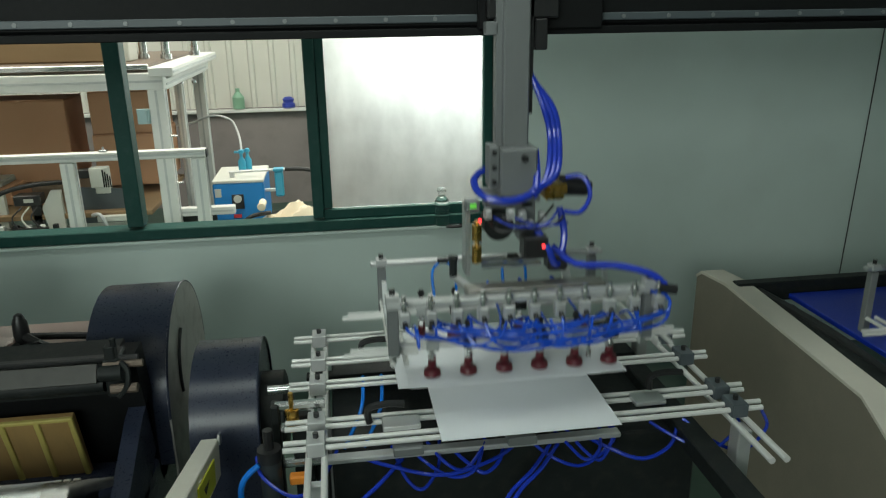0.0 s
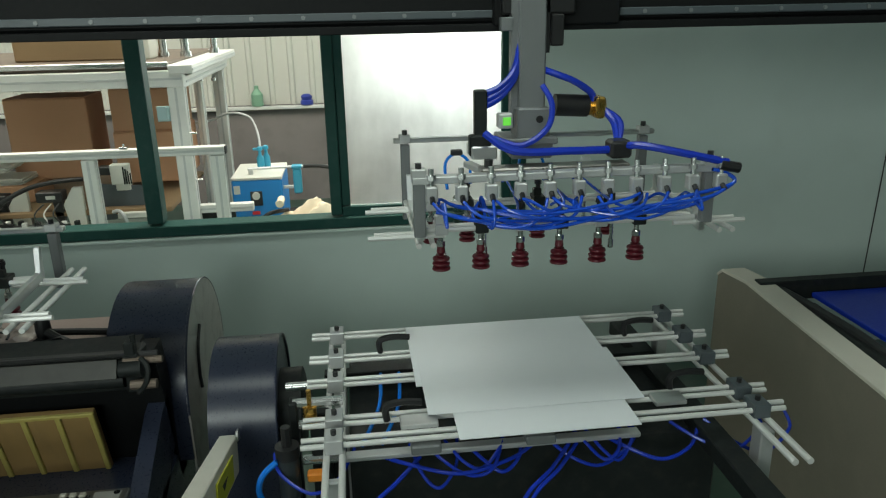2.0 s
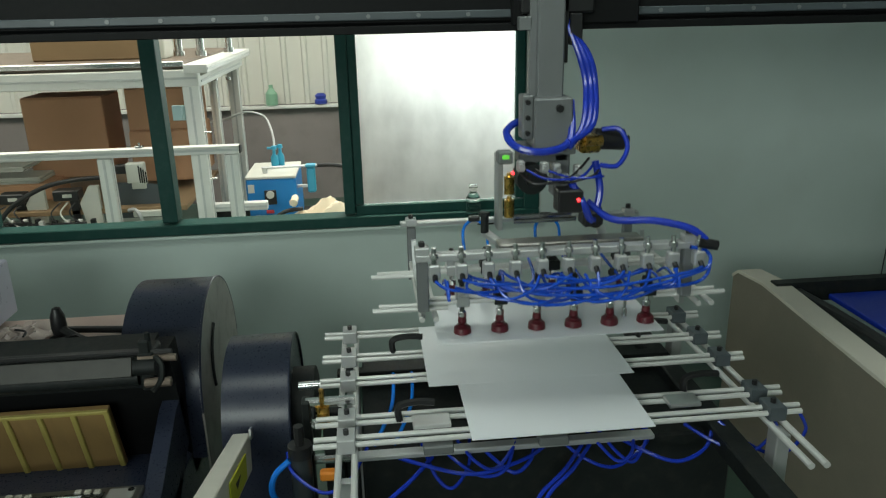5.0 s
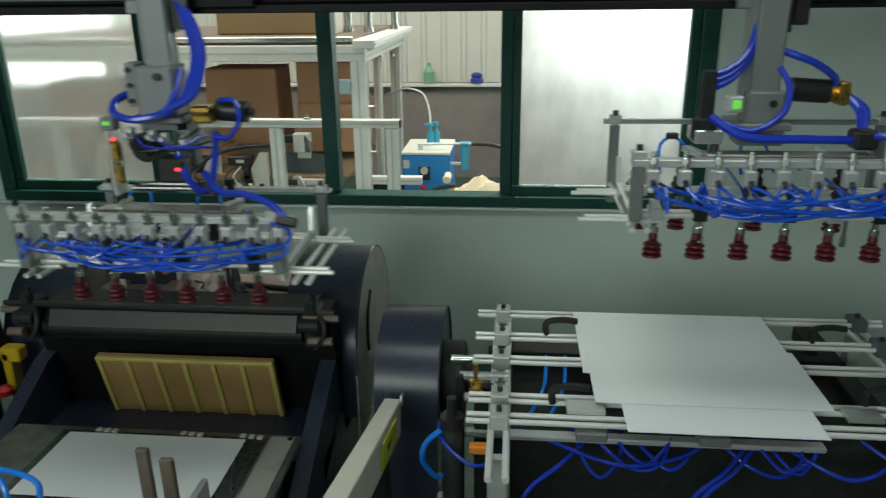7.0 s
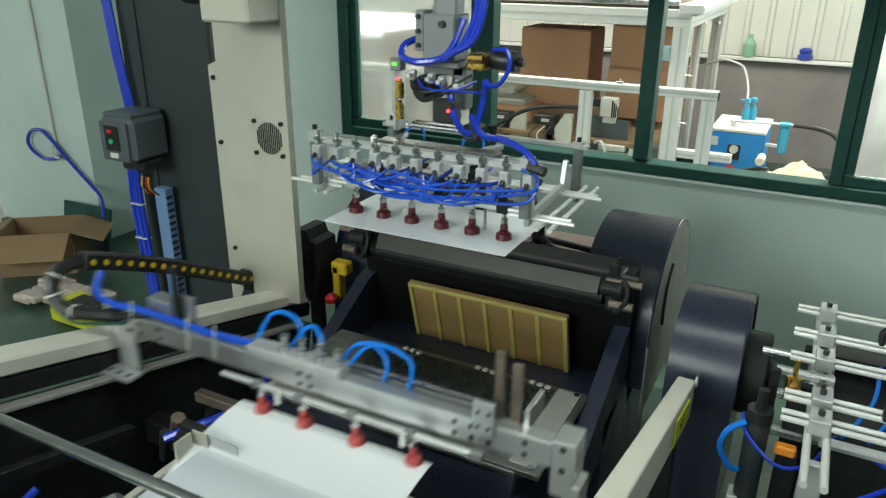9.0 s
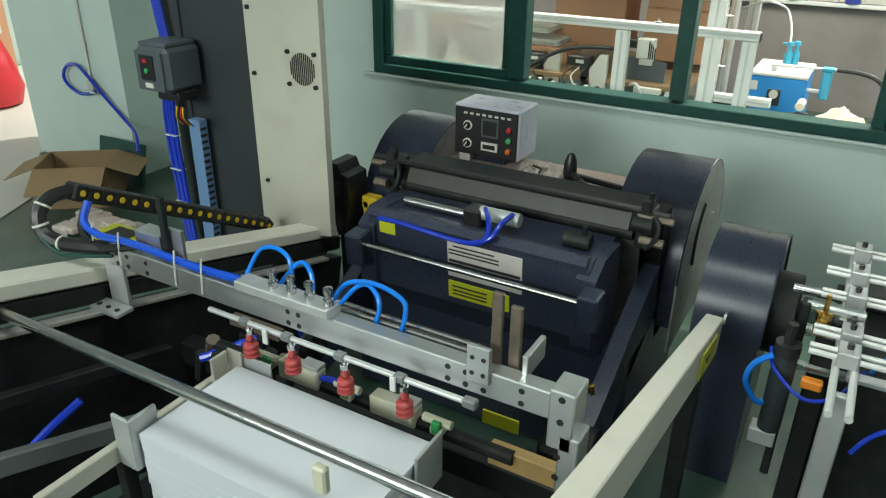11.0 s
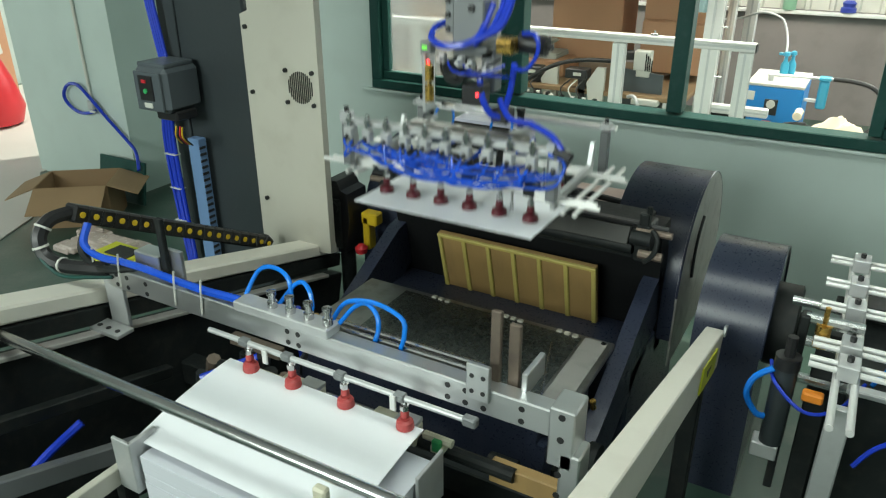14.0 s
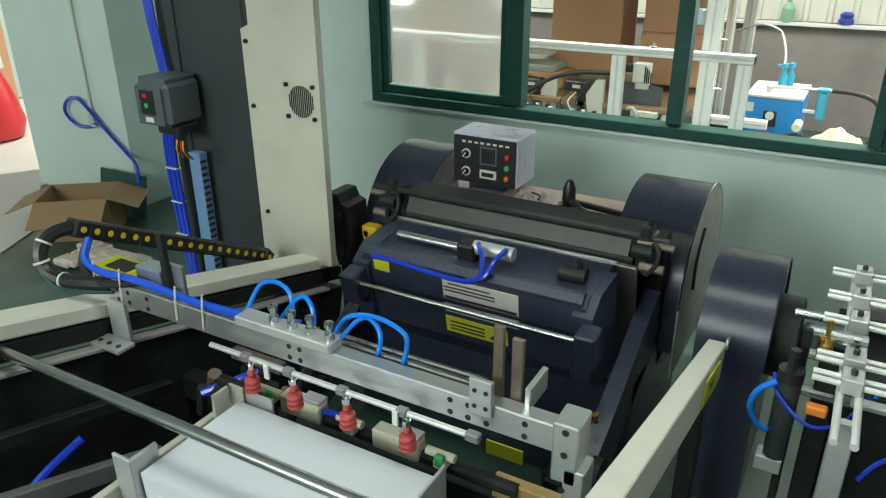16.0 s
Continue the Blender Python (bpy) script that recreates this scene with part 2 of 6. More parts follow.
BLUE_BELT = mat("blue_belt", (0.005, 0.03, 0.4), 0.4, var=0.12, scale=4)
CYAN_BOX = mat("bright_blue_enamel", (0.02, 0.23, 0.62), 0.35, var=0.06, scale=4)
CYAN = mat("cyan_plastic", (0.05, 0.33, 0.5), 0.35, var=0.08)
TEAL_PALE = mat("pale_teal_zinc", (0.36, 0.5, 0.52), 0.4, 0.3, var=0.1)
CONCRETE = mat("grey_rendered_wall", (0.2, 0.18, 0.175), 0.85, var=0.25, scale=2.2, dirt=0.3, dirt_color=(0.12, 0.105, 0.1), bump=0.3)
CORRUGATED = mat("white_sheet_cladding", (0.52, 0.52, 0.475), 0.55, var=0.06, scale=3)
TRUNK_BLUE = mat("grey_blue_trunking", (0.14, 0.24, 0.42), 0.5, var=0.08)
INVERTER = mat("grey_inverter_plastic", (0.075, 0.09, 0.1), 0.45, var=0.1, scale=12)
CLOTH = mat("cream_cloth", (0.72, 0.62, 0.47), 0.9, var=0.12, scale=20, bump=0.5)
PLASTIC_BAG = mat("clear_bag", (0.5, 0.42, 0.38), 0.25, var=0.2, scale=18, bump=0.6, fine=30)
BROWN_BOARD = mat("brown_bench_top", (0.46, 0.35, 0.31), 0.6, var=0.15, scale=4)
PURPLE = mat("violet_grey_enamel", (0.55, 0.55, 0.66), 0.3, var=0.06, bump=0.02, fine=25)
SAFETY_Y = mat("yellow_plastic", (0.62, 0.42, 0.02), 0.45, var=0.1)
RED_P = mat("red_plastic", (0.5, 0.02, 0.03), 0.4, var=0.1)
GREEN_P = mat("green_plastic", (0.05, 0.4, 0.12), 0.4, var=0.1)
IVORY = mat("ivory_plastic", (0.6, 0.58, 0.45), 0.5, var=0.08)
LED_R = glow("red_led", (1, 0.03, 0.04), 6)
LED_G = glow("green_led", (0.25, 1, 0.1), 0.25)
HAZY_GLASS = glass("hazy_sliding_glass", (0.92, 0.93, 0.92), 0.1, 0.72)
DUSTY_GLASS = glass("dusty_frosted_glass", (0.9, 0.92, 0.92), 0.5)
t = DUSTY_GLASS.node_tree
smear = t.nodes.new("ShaderNodeTexNoise")
smear.inputs["Scale"].default_value, smear.inputs["Detail"].default_value = 5.0, 6.0
tone = t.nodes.new("ShaderNodeMapRange")
tone.inputs["From Min"].default_value, tone.inputs["From Max"].default_value = 0.35, 0.65
tone.inputs["To Min"].default_value, tone.inputs["To Max"].default_value = 0.62, 0.95
t.links.new(smear.outputs["Fac"], tone.inputs["Value"])
t.links.new(tone.outputs[0], t.nodes["Principled BSDF"].inputs["Base Color"])
BRIGHT = glow("bright_glow_panel", (0.93, 0.98, 1.0), 4.4)
CLEAR = glass("clear_glass", (0.95, 0.97, 0.97), 0.02)

# ---------- the room ----------
WY = 3.3  # face of the window wall
T = 0.2
WX0, WX1, WZ0, WZ1 = -2.46, 0.92, 0.80, 2.25


def wall(name, lo, hi, m=WALL):
    c = [(a + b) / 2 for a, b in zip(lo, hi)]
    s = [b - a for a, b in zip(lo, hi)]
    return solid(name, G().box(c, s, 0.0), m, "pale grey-green painted plaster wall", "wall", kind="structure")


wall("wall_north_1", (-4.065, WY, 0), (5.2, WY + T, WZ0))
wall("wall_north_2", (-4.065, WY, WZ1), (5.2, WY + T, 3.8))
wall("wall_north_3", (-4.065, WY, WZ0), (WX0, WY + T, WZ1))
wall("wall_north_4", (WX1, WY, WZ0), (5.2, WY + T, WZ1))
wall("wall_north_5", (-5.1, 2.85, 0), (-4.065, 3.5, 3.8))
wall("wall_east", (5.2, -4.0, 0), (5.4, 3.5, 3.8))
# unseen south wall; its gap is only there for the rear lamp
wall("wall_south_1", (-8.0, -4.2, 0), (5.4, -4.0, 1.9))
wall("wall_south_2", (-8.0, -4.2, 3.55), (5.4, -4.0, 3.8))
wall("wall_south_3", (-0.45, -4.2, 1.9), (5.4, -4.0, 3.55))
wall("wall_south_4", (-8.0, -4.2, 1.9), (-3.75, -4.0, 3.55))
wall("wall_west", (-8.2, -4.2, 0), (-8.0, 8.4, 3.8))
solid("floor", G().box((-1.4, 1.8, -0.1), (13.6, 13.2, 0.2), 0), FLOOR, "dark green painted workshop floor with scuffs", "floor", kind="structure")
solid("floor_pale", G().prism([(-4.15, 1.95), (-4.3, 2.25), (-5.05, 2.80), (-5.1, 5.2), (-7.9, 5.2), (-7.9, 1.2)], "z", 0.0, 0.008), PALE_FLOOR, "pale bare concrete floor beyond the wall end", "floor", kind="structure")
solid("ceiling", G().box((-1.4, -0.35, 3.9), (13.6, 7.7, 0.2), 0), CEIL, "grey workshop ceiling", "ceiling", kind="structure")
# out-of-view panel, added as backing for the overhead fill
solid("roof_light", G().box((0.0, 0.9, 3.79), (2.4, 1.1, 0.018), 0.004), WHITE_ALU, "unseen white panel added on the ceiling behind the overhead fill lamp", "roof light", kind="structure")
# back room shell
wall("wall_back_room_east", (3.6, 3.5, 0), (3.8, 8.2, 4.0))
solid("wall_back_room_lower", G().box((-2.0, 7.2, 0.46), (12.2, 0.2, 0.92), 0), CONCRETE, "grey rendered dado wall with stains", "wall", kind="structure")
g = G()
pts = []
for k in range(62):
    x = -8.0 + k * 0.19
    pts += [(x, 7.18), (x + 0.13, 7.18), (x + 0.145, 7.155), (x + 0.175, 7.155)]
g.prism(pts + [(3.9, 7.3), (-8.0, 7.3)], "z", 0.92, 4.0)
solid("wall_back_room_upper", g, CORRUGATED, "off-white ribbed metal wall cladding", "wall", kind="structure")
solid("ledge", G().box((-2.0, 7.09, 0.905), (12.0, 0.1, 0.03), 0.004), WHITE_ALU, "pale ledge along the dado wall", "ledge", kind="structure")

# window: green frame of four sashes
win = thing("window_1", "dark green aluminium sliding window with dusty panes", "window", kind="structure")
fw = 0.055
yc = WY + 0.03
for nm, lo, hi in (("sill_frame", (WX0, WZ0), (WX1, WZ0 + 0.05)), ("head_frame", (WX0, WZ1 - 0.06), (WX1, WZ1)),
                   ("jamb", (WX0, WZ0 + 0.05), (WX0 + 0.06, WZ1 - 0.06)), ("jamb", (WX1 - 0.07, WZ0 + 0.05), (WX1, WZ1 - 0.06))):
    part(nm, G().box(((lo[0] + hi[0]) / 2, yc, (lo[1] + hi[1]) / 2), (hi[0] - lo[0], 0.11, hi[1] - lo[1]), 0.004), GREEN, win)
for x0, x1 in ((-1.645, -1.555), (-0.826, -0.757), (0.0, 0.05)):
    part("mullion", G().box(((x0 + x1) / 2, yc, (WZ0 + WZ1) / 2), (x1 - x0, 0.09, WZ1 - WZ0 - 0.12), 0.004), GREEN, win)
for x0, x1 in ((WX0 + 0.06, -1.645), (0.05, WX1 - 0.07)):
    s = part("sash", G().box(((x0 + x1) / 2, yc, WZ0 + 0.072), (x1 - x0, 0.05, 0.044), 0.003).box(((x0 + x1) / 2, yc, WZ1 - 0.085), (x1 - x0, 0.05, 0.05), 0.003)
             .box((x0 + 0.02, yc, 1.5), (0.04, 0.048, 1.2), 0.003).box((x1 - 0.02, yc, 1.5), (0.04, 0.048, 1.2), 0.003), GREEN, win)
    pane = part("pane", G().box(((x0 + x1) / 2, yc + 0.005, 1.53), (x1 - x0 - 0.07, 0.006, 1.27), 0), HAZY_GLASS if x0 < -1 else DUSTY_GLASS, win, "dusty translucent glass pane")
    pane.visible_shadow = False
part("ledge_strip", G().box(((WX0 + WX1) / 2 - 0.02, WY - 0.012, WZ0 - 0.012), (WX1 - WX0 + 0.1, 0.03, 0.016), 0.004), WALL, win)

# ---------- gantry ----------
GY = 1.63  # line of the two lifting masts
gantry = thing("gantry_beam", "black painted overhead gantry beam with linear rail and bolts", "gantry")
part("beam", G().box((0.6, 1.80, 1.855), (5.2, 0.16, 0.236), 0.006), GANTRY, gantry)
part("rail", G().box((0.6, 1.714, 1.757), (5.0, 0.012, 0.018), 0.002), INVERTER, gantry, "grey steel linear rail")
part("lower_flange", G().box((0.6, 1.795, 1.727), (5.2, 0.20, 0.018), 0.002), GANTRY, gantry)
for k in range(40):
    part("bolt", G().cyl((-1.7 + k * 0.115, 1.71, 1.757), (-1.7 + k * 0.115, 1.705, 1.757), 0.005, 8), MAST, gantry)
part("end_post", G().box((3.05, 1.9, 0.95), (0.2, 0.2, 1.9), 0.005), GANTRY, gantry)

# ---------- suction heads ----------
PITCH_A, PITCH_B = 0.0895, 0.0925


def bellow_ring(r, z, d):
    """Outline of one convolution of a bellows cup, from z up by d."""
    return [(r * 0.3, z), (r, z), (r * 1.02, z + 0.2 * d), (r * 0.96, z + 0.42 * d), (r * 0.55, z + 0.72 * d), (r * 0.55, z + 0.95 * d), (r * 0.62, z + d), (r * 0.3, z + d)]


CUPS = []


def cup(parent, x, y, z, r=0.021, h=0.036, material=RED, stem=0.05, side="A"):
    d = h / 3
    c = part("suction_cup", G().lathe(bellow_ring(r * 0.94, z + 2 * d, d) + [(r * 0.5, z + h + 0.006), (r * 0.42, z + h + 0.02)], (x, y, 0), 16), material, parent, "dark red bellows suction cup")
    part("stem", G().cyl((x, y, z + h + 0.018), (x, y, z + h + 0.018 + stem), 0.006, 8).cyl((x, y, z + h + 0.02), (x, y, z + h + 0.032), 0.010, 6), STEEL, c)
    fold = part("bellows_fold", G().lathe(bellow_ring(r * 0.97, z + d, d), (x, y, 0), 16), material, c)
    lip = part("lip", G().lathe(bellow_ring(r, z, d), (x, y, 0), 16), material, c)
    CUPS.append((side, fold, lip))
    return c


def clamp_block(parent, c, s=(0.034, 0.03, 0.026), bolt=True, m=ALU_MATT):
    b = part("clamp", G().box(c, s, 0.002), m, parent)
    if bolt:
        part("bolt", G().cyl((c[0], c[1], c[2] + s[2] / 2), (c[0], c[1], c[2] + s[2] / 2 + 0.012), 0.007, 6), BLACK, b)
    return b


def head(kind):
    """A suction head: origin at the cups' lips, midway between the rows, under the mast."""
    a = kind == "A"
    pitch = PITCH_A if a else PITCH_B
    w = 0.325 if a else 0.33
    ob = thing("suction_head", "aluminium pick-and-place suction head with red cups and tangled blue hoses", "suction gripper", "suction heads on the gantry")
    yf, yb = -0.105, 0.105
    xl, xr = (-0.318, 0.295) if a else (-0.282, 0.375)
    zr = 0.0 if a else 0.055
    xm0, span = (xl + xr) / 2, xr - xl
    # paired cup rails with cups
    for y in (yf, yb):
        part("cup_rail", G().cyl((xl + 0.01, y - 0.013, 0.098), (xr - 0.01, y - 0.013, 0.098), 0.0065, 8).cyl((xl + 0.01, y + 0.013, 0.098), (xr - 0.01, y + 0.013, 0.098), 0.0065, 8), WHITE_ALU, ob)
        for k in range(6):
            x = (k - 2.5) * pitch
            if y == yb and k in (2, 4):
                continue
            cup(ob, x, y, 0.0, side=kind)
            part("cup_clamp", G().box((x, y, 0.1), (0.03, 0.046, 0.026), 0.002).box((x - 0.004, y - 0.006, 0.122), (0.02, 0.02, 0.02), 0.002), DARK_STEEL if k % 2 else ALU_MATT, ob)
            part("push_fitting", G().cyl((x, y, 0.13), (x, y, 0.155), 0.006, 8).cyl((x, y, 0.14), (x, y, 0.15), 0.009, 6), BLACK, ob)
        for x in (-0.13, 0.17):
            part("stop_pin", G().cyl((x, y, 0.04), (x, y, 0.1), 0.004, 6).cyl((x, y, 0.03), (x, y, 0.05), 0.006, 6), STEEL, ob)
    # side frames: posts and cross rods
    for sx in (-1, 1):
        x = xl if sx < 0 else xr
        part("side_plate", G().prism([(-0.14, 0.07), (-0.115, 0.07), (-0.10, 0.08), (0.14, 0.085), (0.15, 0.17), (0.135, 0.17), (0.12, 0.11), (-0.10, 0.10), (-0.115, 0.215), (-0.14, 0.215)], "x", x - 0.006, x + 0.006), ALU, ob)
        part("front_post", G().box((x, -0.15, 0.16), (0.026, 0.022, 0.13), 0.002), MAST, ob)
        part("rear_post", G().box((x, 0.25, 0.10 + zr / 2), (0.024, 0.024, 0.15 + zr), 0.002), MAST, ob)
        for dx in (-0.016, 0.016):
            part("cross_rod", G().cyl((x + (0.012 if sx < 0 else 0.05) + dx, -0.16, 0.075), (x + (0.012 if sx < 0 else 0.05) + dx, 0.24, 0.075), 0.0065, 8), WHITE_ALU, ob)
        for y in (yf, 0.12):
            part("side_rod", G().cyl((x - sx * 0.06, y - 0.012, 0.085), (x + sx * 0.115, y - 0.012, 0.085), 0.006, 8).cyl((x - sx * 0.05, y + 0.012, 0.085), (x + sx * 0.10, y + 0.012, 0.085), 0.006, 8), WHITE_ALU, ob)
        clamp_block(ob, (x, -0.15, 0.236), (0.032, 0.028, 0.022))
        clamp_block(ob, (x, 0.25, 0.19 + zr), (0.03, 0.03, 0.02))
    part("rear_bar", G().box((xm0, 0.25, 0.185 + zr), (span + 0.06, 0.024, 0.012), 0.002), ALU, ob, "flat bright rear crossbar")
    part("front_bar", G().box((xm0 + 0.01, -0.15, 0.222), (span + 0.05, 0.03, 0.016), 0.002), ALU_MATT, ob)
    part("centre_bar", G().box((0.03, -0.10, 0.222), (0.34, 0.05, 0.022), 0.003), PLATE, ob)
    for sx in (-1, 1):
        m = Matrix.Translation((sx * 0.125, -0.05, 0.214)) @ Matrix.Rotation(sx * radians(-14), 4, "Z")
        part("diagonal_arm", G().box((0, 0, 0), (0.022, 0.18, 0.014), 0.002, m), ALU_MATT, ob)
    # vacuum ejectors along the front bar
    for k in range(11):
        x = xl + 0.025 + k * (span - 0.01) / 10
        e = part("ejector", G().box((x, -0.175, 0.196), (0.026, 0.024, 0.034), 0.003), ALU_MATT, ob, "small grey vacuum ejector")
        part("nozzle", G().cyl((x, -0.175, 0.213), (x, -0.172, 0.25), 0.006, 8).cyl((x, -0.174, 0.225), (x, -0.173, 0.236), 0.010, 6), STEEL, e)
        part("port", G().cyl((x, -0.187, 0.19), (x, -0.2, 0.182), 0.006, 8), BLACK, e)
    # hoses: ejectors to cups
    rnd = random.Random(5 if a else 9)
    order = [0, 0, 1, 1, 2, 2, 3, 3, 4, 5, 5]
    for k in range(11):
        x0 = xl + 0.025 + k * (span - 0.01) / 10
        j = order[(k * 4 + 5) % 11]
        x1 = (j - 2.5) * pitch
        y1 = yf if k % 3 else yb
        low = rnd.uniform(0.122, 0.165)
        dx, fwd = x1 - x0, -0.215 + rnd.uniform(-0.015, 0.03)
        part("hose", G().tube([(x0, -0.2, 0.182), (x0 + dx * 0.12, -0.22, low + 0.02), (x0 + dx * 0.5, fwd, low), (x0 + dx * 0.9, -0.165, low + 0.008), (x1, y1 - 0.012, 0.168), (x1, y1, 0.148)], 0.0036, 7, 8), HOSE_M, ob)
    for k in range(6):
        x0 = xl + 0.05 + k * (span - 0.1) / 5
        x1 = min(max(x0 + (0.17 if k % 2 else -0.15), xl + 0.05), xr - 0.05)
        low, dx = rnd.uniform(0.125, 0.155), x1 - x0
        part("hose", G().tube([(x0, -0.198, 0.18), (x0 + dx * 0.15, -0.226, low + 0.016), (x0 + dx * 0.55, -0.232, low), (x0 + dx * 1.05, -0.19, low + 0.012), (x0 + dx * 0.95, -0.15, 0.166), (x1 - dx * 0.15, yf, 0.14)], 0.0034, 7, 8), HOSE_M, ob)
    for s in (-1, 1):
        part("hose", G().tube([(-0.2 + s * 0.05, -0.19, 0.16), (-0.05, -0.225, 0.134 + 0.012 * s), (0.12, -0.22, 0.14), (0.3, -0.2, 0.158 + 0.012 * s), (xr + 0.04, -0.185, 0.19), (xr + 0.03, -0.175, 0.212), (xr - 0.005, -0.175, 0.222)], 0.0042, 7), HOSE_M, ob)
    # rear small loops
    for x in (-0.16, 0.03):
        part("hose", G().tube([(x - 0.03, 0.09, 0.14), (x - 0.03, 0.12, 0.2), (x, 0.13, 0.222), (x + 0.03, 0.12, 0.2), (x + 0.03, 0.1, 0.15)], 0.004, 6), HOSE_L, ob)
        part("tee_fitting", G().box((x, 0.13, 0.225), (0.03, 0.015, 0.015), 0.003), BLACK, ob)
    # big supply hose to the right end
    part("supply_hose", G().tube(([(0.09, -0.03, 0.30), (0.14, -0.07, 0.265)] if a else [(0.185, -0.085, 0.264)]) + [(0.22, -0.12, 0.272), (0.29, -0.16, 0.262), (xr + 0.03, -0.175, 0.236)], 0.0085, 8), HOSE, ob)
    part("hose_manifold", G().cyl((xr + 0.012, -0.175, 0.232), (xr + 0.055, -0.18, 0.224), 0.012, 10), BLACK, ob)
    part("connector", G().box((0.1, -0.03, 0.262) if a else (0.185, -0.082, 0.26), (0.05, 0.05, 0.04), 0.006), BLACK, ob)
    # mast and carriage plate
    top = 0.45 if a else 0.30
    part("mast", G().box((0.0, 0.02, top + 0.55), (0.062, 0.05, 1.1), 0.004).box((-0.036, 0.03, top + 0.55), (0.02, 0.03, 1.1), 0.002), MAST, ob, "square grey lifting mast")
    part("rack", G().box((0.038, 0.03, top + 0.62), (0.014, 0.02, 0.9), 0.001), BLACK, ob, "black toothed rack")
    part("mast_foot", (G().box((0, 0.0, top + 0.04), (0.09, 0.085, 0.115), 0.004).box((-0.058, -0.01, top + 0.055), (0.026, 0.05, 0.1), 0.003) if a else G().box((0, 0.01, top + 0.015), (0.078, 0.07, 0.07), 0.004)), MAST, ob)
    for dz in ((0.0, 0.035, 0.07) if a else ()):
        part("bolt", G().cyl((-0.06, -0.035, top + dz + 0.02), (-0.06, -0.045, top + dz + 0.02), 0.006, 8), BLACK, ob)
    part("bolt", G().cyl((0.012, -0.03, top + (0.075 if a else 0.025)), (0.012, -0.052 if a else -0.032, top + (0.075 if a else 0.025)), 0.009, 8), BLACK, ob)
    part("mounting_plate", G().box((-0.01, 0.02, top - 0.025), (0.13, 0.12, 0.016), 0.003), MAST, ob)
    if a:
        part("slide_block", G().box((0.035, 0.03, 0.335), (0.04, 0.05, 0.13), 0.004).box((-0.01, 0.03, 0.372), (0.12, 0.05, 0.03), 0.003), MAST, ob)
        part("gear_motor", G().cyl((-0.045, 0.03, 0.325), (-0.045, -0.035, 0.325), 0.036, 20).cyl((-0.045, -0.035, 0.325), (-0.045, -0.05, 0.325), 0.018, 14), DARK_STEEL, ob)
        for dx, dz in ((-0.02, 0.355), (0.01, 0.35), (0.03, 0.325), (0.06, 0.345), (-0.075, 0.36)):
            part("fitting", G().box((dx, -0.04, dz), (0.018, 0.02, 0.026), 0.003).cyl((dx, -0.05, dz), (dx, -0.066, dz), 0.006, 8), ALU_MATT, ob)
        for j in range(4):
            part("signal_wire", G().tube([(-0.08 + 0.02 * j, -0.04, 0.35), (-0.05 + 0.03 * j, -0.075, 0.325 + 0.01 * (j % 2)), (0.03 + 0.025 * j, -0.075, 0.335), (0.09 + 0.012 * j, -0.03, 0.37 - 0.015 * j)], 0.0032, 6), HOSE if j % 2 else BLACK, ob)
        part("solenoid", G().box((0.035, -0.06, 0.28), (0.06, 0.05, 0.055), 0.004), BLACK, ob)
        led = part("led", G().cyl((0.052, -0.084, 0.285), (0.052, -0.0885, 0.285), 0.0042, 8), LED_R, ob, "lit red indicator")
        post = part("sensor_post", G().box((-0.125, -0.03, 0.30), (0.012, 0.05, 0.18), 0.002), ALU, ob)
        for dz in (0.245, 0.30):
            part("brass_cylinder", G().cyl((-0.105, -0.06, dz), (-0.105, -0.06, dz + 0.042), 0.012, 10).cyl((-0.105, -0.06, dz + 0.042), (-0.105, -0.06, dz + 0.05), 0.006, 8), BRASS, ob)
        part("pressure_gauge", G().box((-0.115, -0.05, 0.385), (0.034, 0.03, 0.03), 0.003), MAST, ob, "white digital pressure switch")
        part("display", G().box((-0.115, -0.067, 0.387), (0.016, 0.004, 0.009), 0.001), LED_G, ob, "lit green display")
        part("led", G().cyl((-0.1, -0.072, 0.352), (-0.1, -0.076, 0.352), 0.004, 8), LED_R, ob, "lit red indicator")
        part("servo_motor", G().cyl((0.115, 0.03, 0.405), (0.19, 0.03, 0.40), 0.026, 16).cyl((0.19, 0.03, 0.40), (0.205, 0.03, 0.40), 0.01, 8), BLACK, ob)
        part("valve_body", G().box((0.095, 0.0, 0.4), (0.05, 0.05, 0.04), 0.005).cyl((0.08, -0.03, 0.41), (0.12, -0.03, 0.41), 0.012, 8), BRASS, ob)
        part("hose_ring", G().tube([(0.05, 0.0, 0.50), (0.035, -0.06, 0.42), (-0.03, -0.085, 0.40), (-0.09, -0.07, 0.41), (-0.105, -0.02, 0.435), (-0.07, 0.03, 0.45), (-0.02, 0.05, 0.45)], 0.009, 8), HOSE, ob)
        for j, dx in enumerate((0.0, 0.012, 0.022)):
            part("riser_hose", G().tube([(0.04 + dx * 0.4, 0.03, 0.68 - 0.01 * j), (0.07 + dx, 0.01, 0.60), (0.085 + dx, 0.0, 0.53), (0.07 + dx, -0.04, 0.45), (0.03, -0.07, 0.405 + 0.006 * j)], 0.0075, 8), HOSE, ob)
        part("drop_hose", G().tube([(0.04, -0.05, 0.36), (0.065, -0.08, 0.31), (0.085, -0.07, 0.27), (0.1, -0.05, 0.26)], 0.009, 8), HOSE, ob)
        part("drop_hose", G().tube([(0.115, 0.0, 0.39), (0.12, -0.03, 0.33), (0.11, -0.04, 0.28)], 0.009, 8), HOSE, ob)
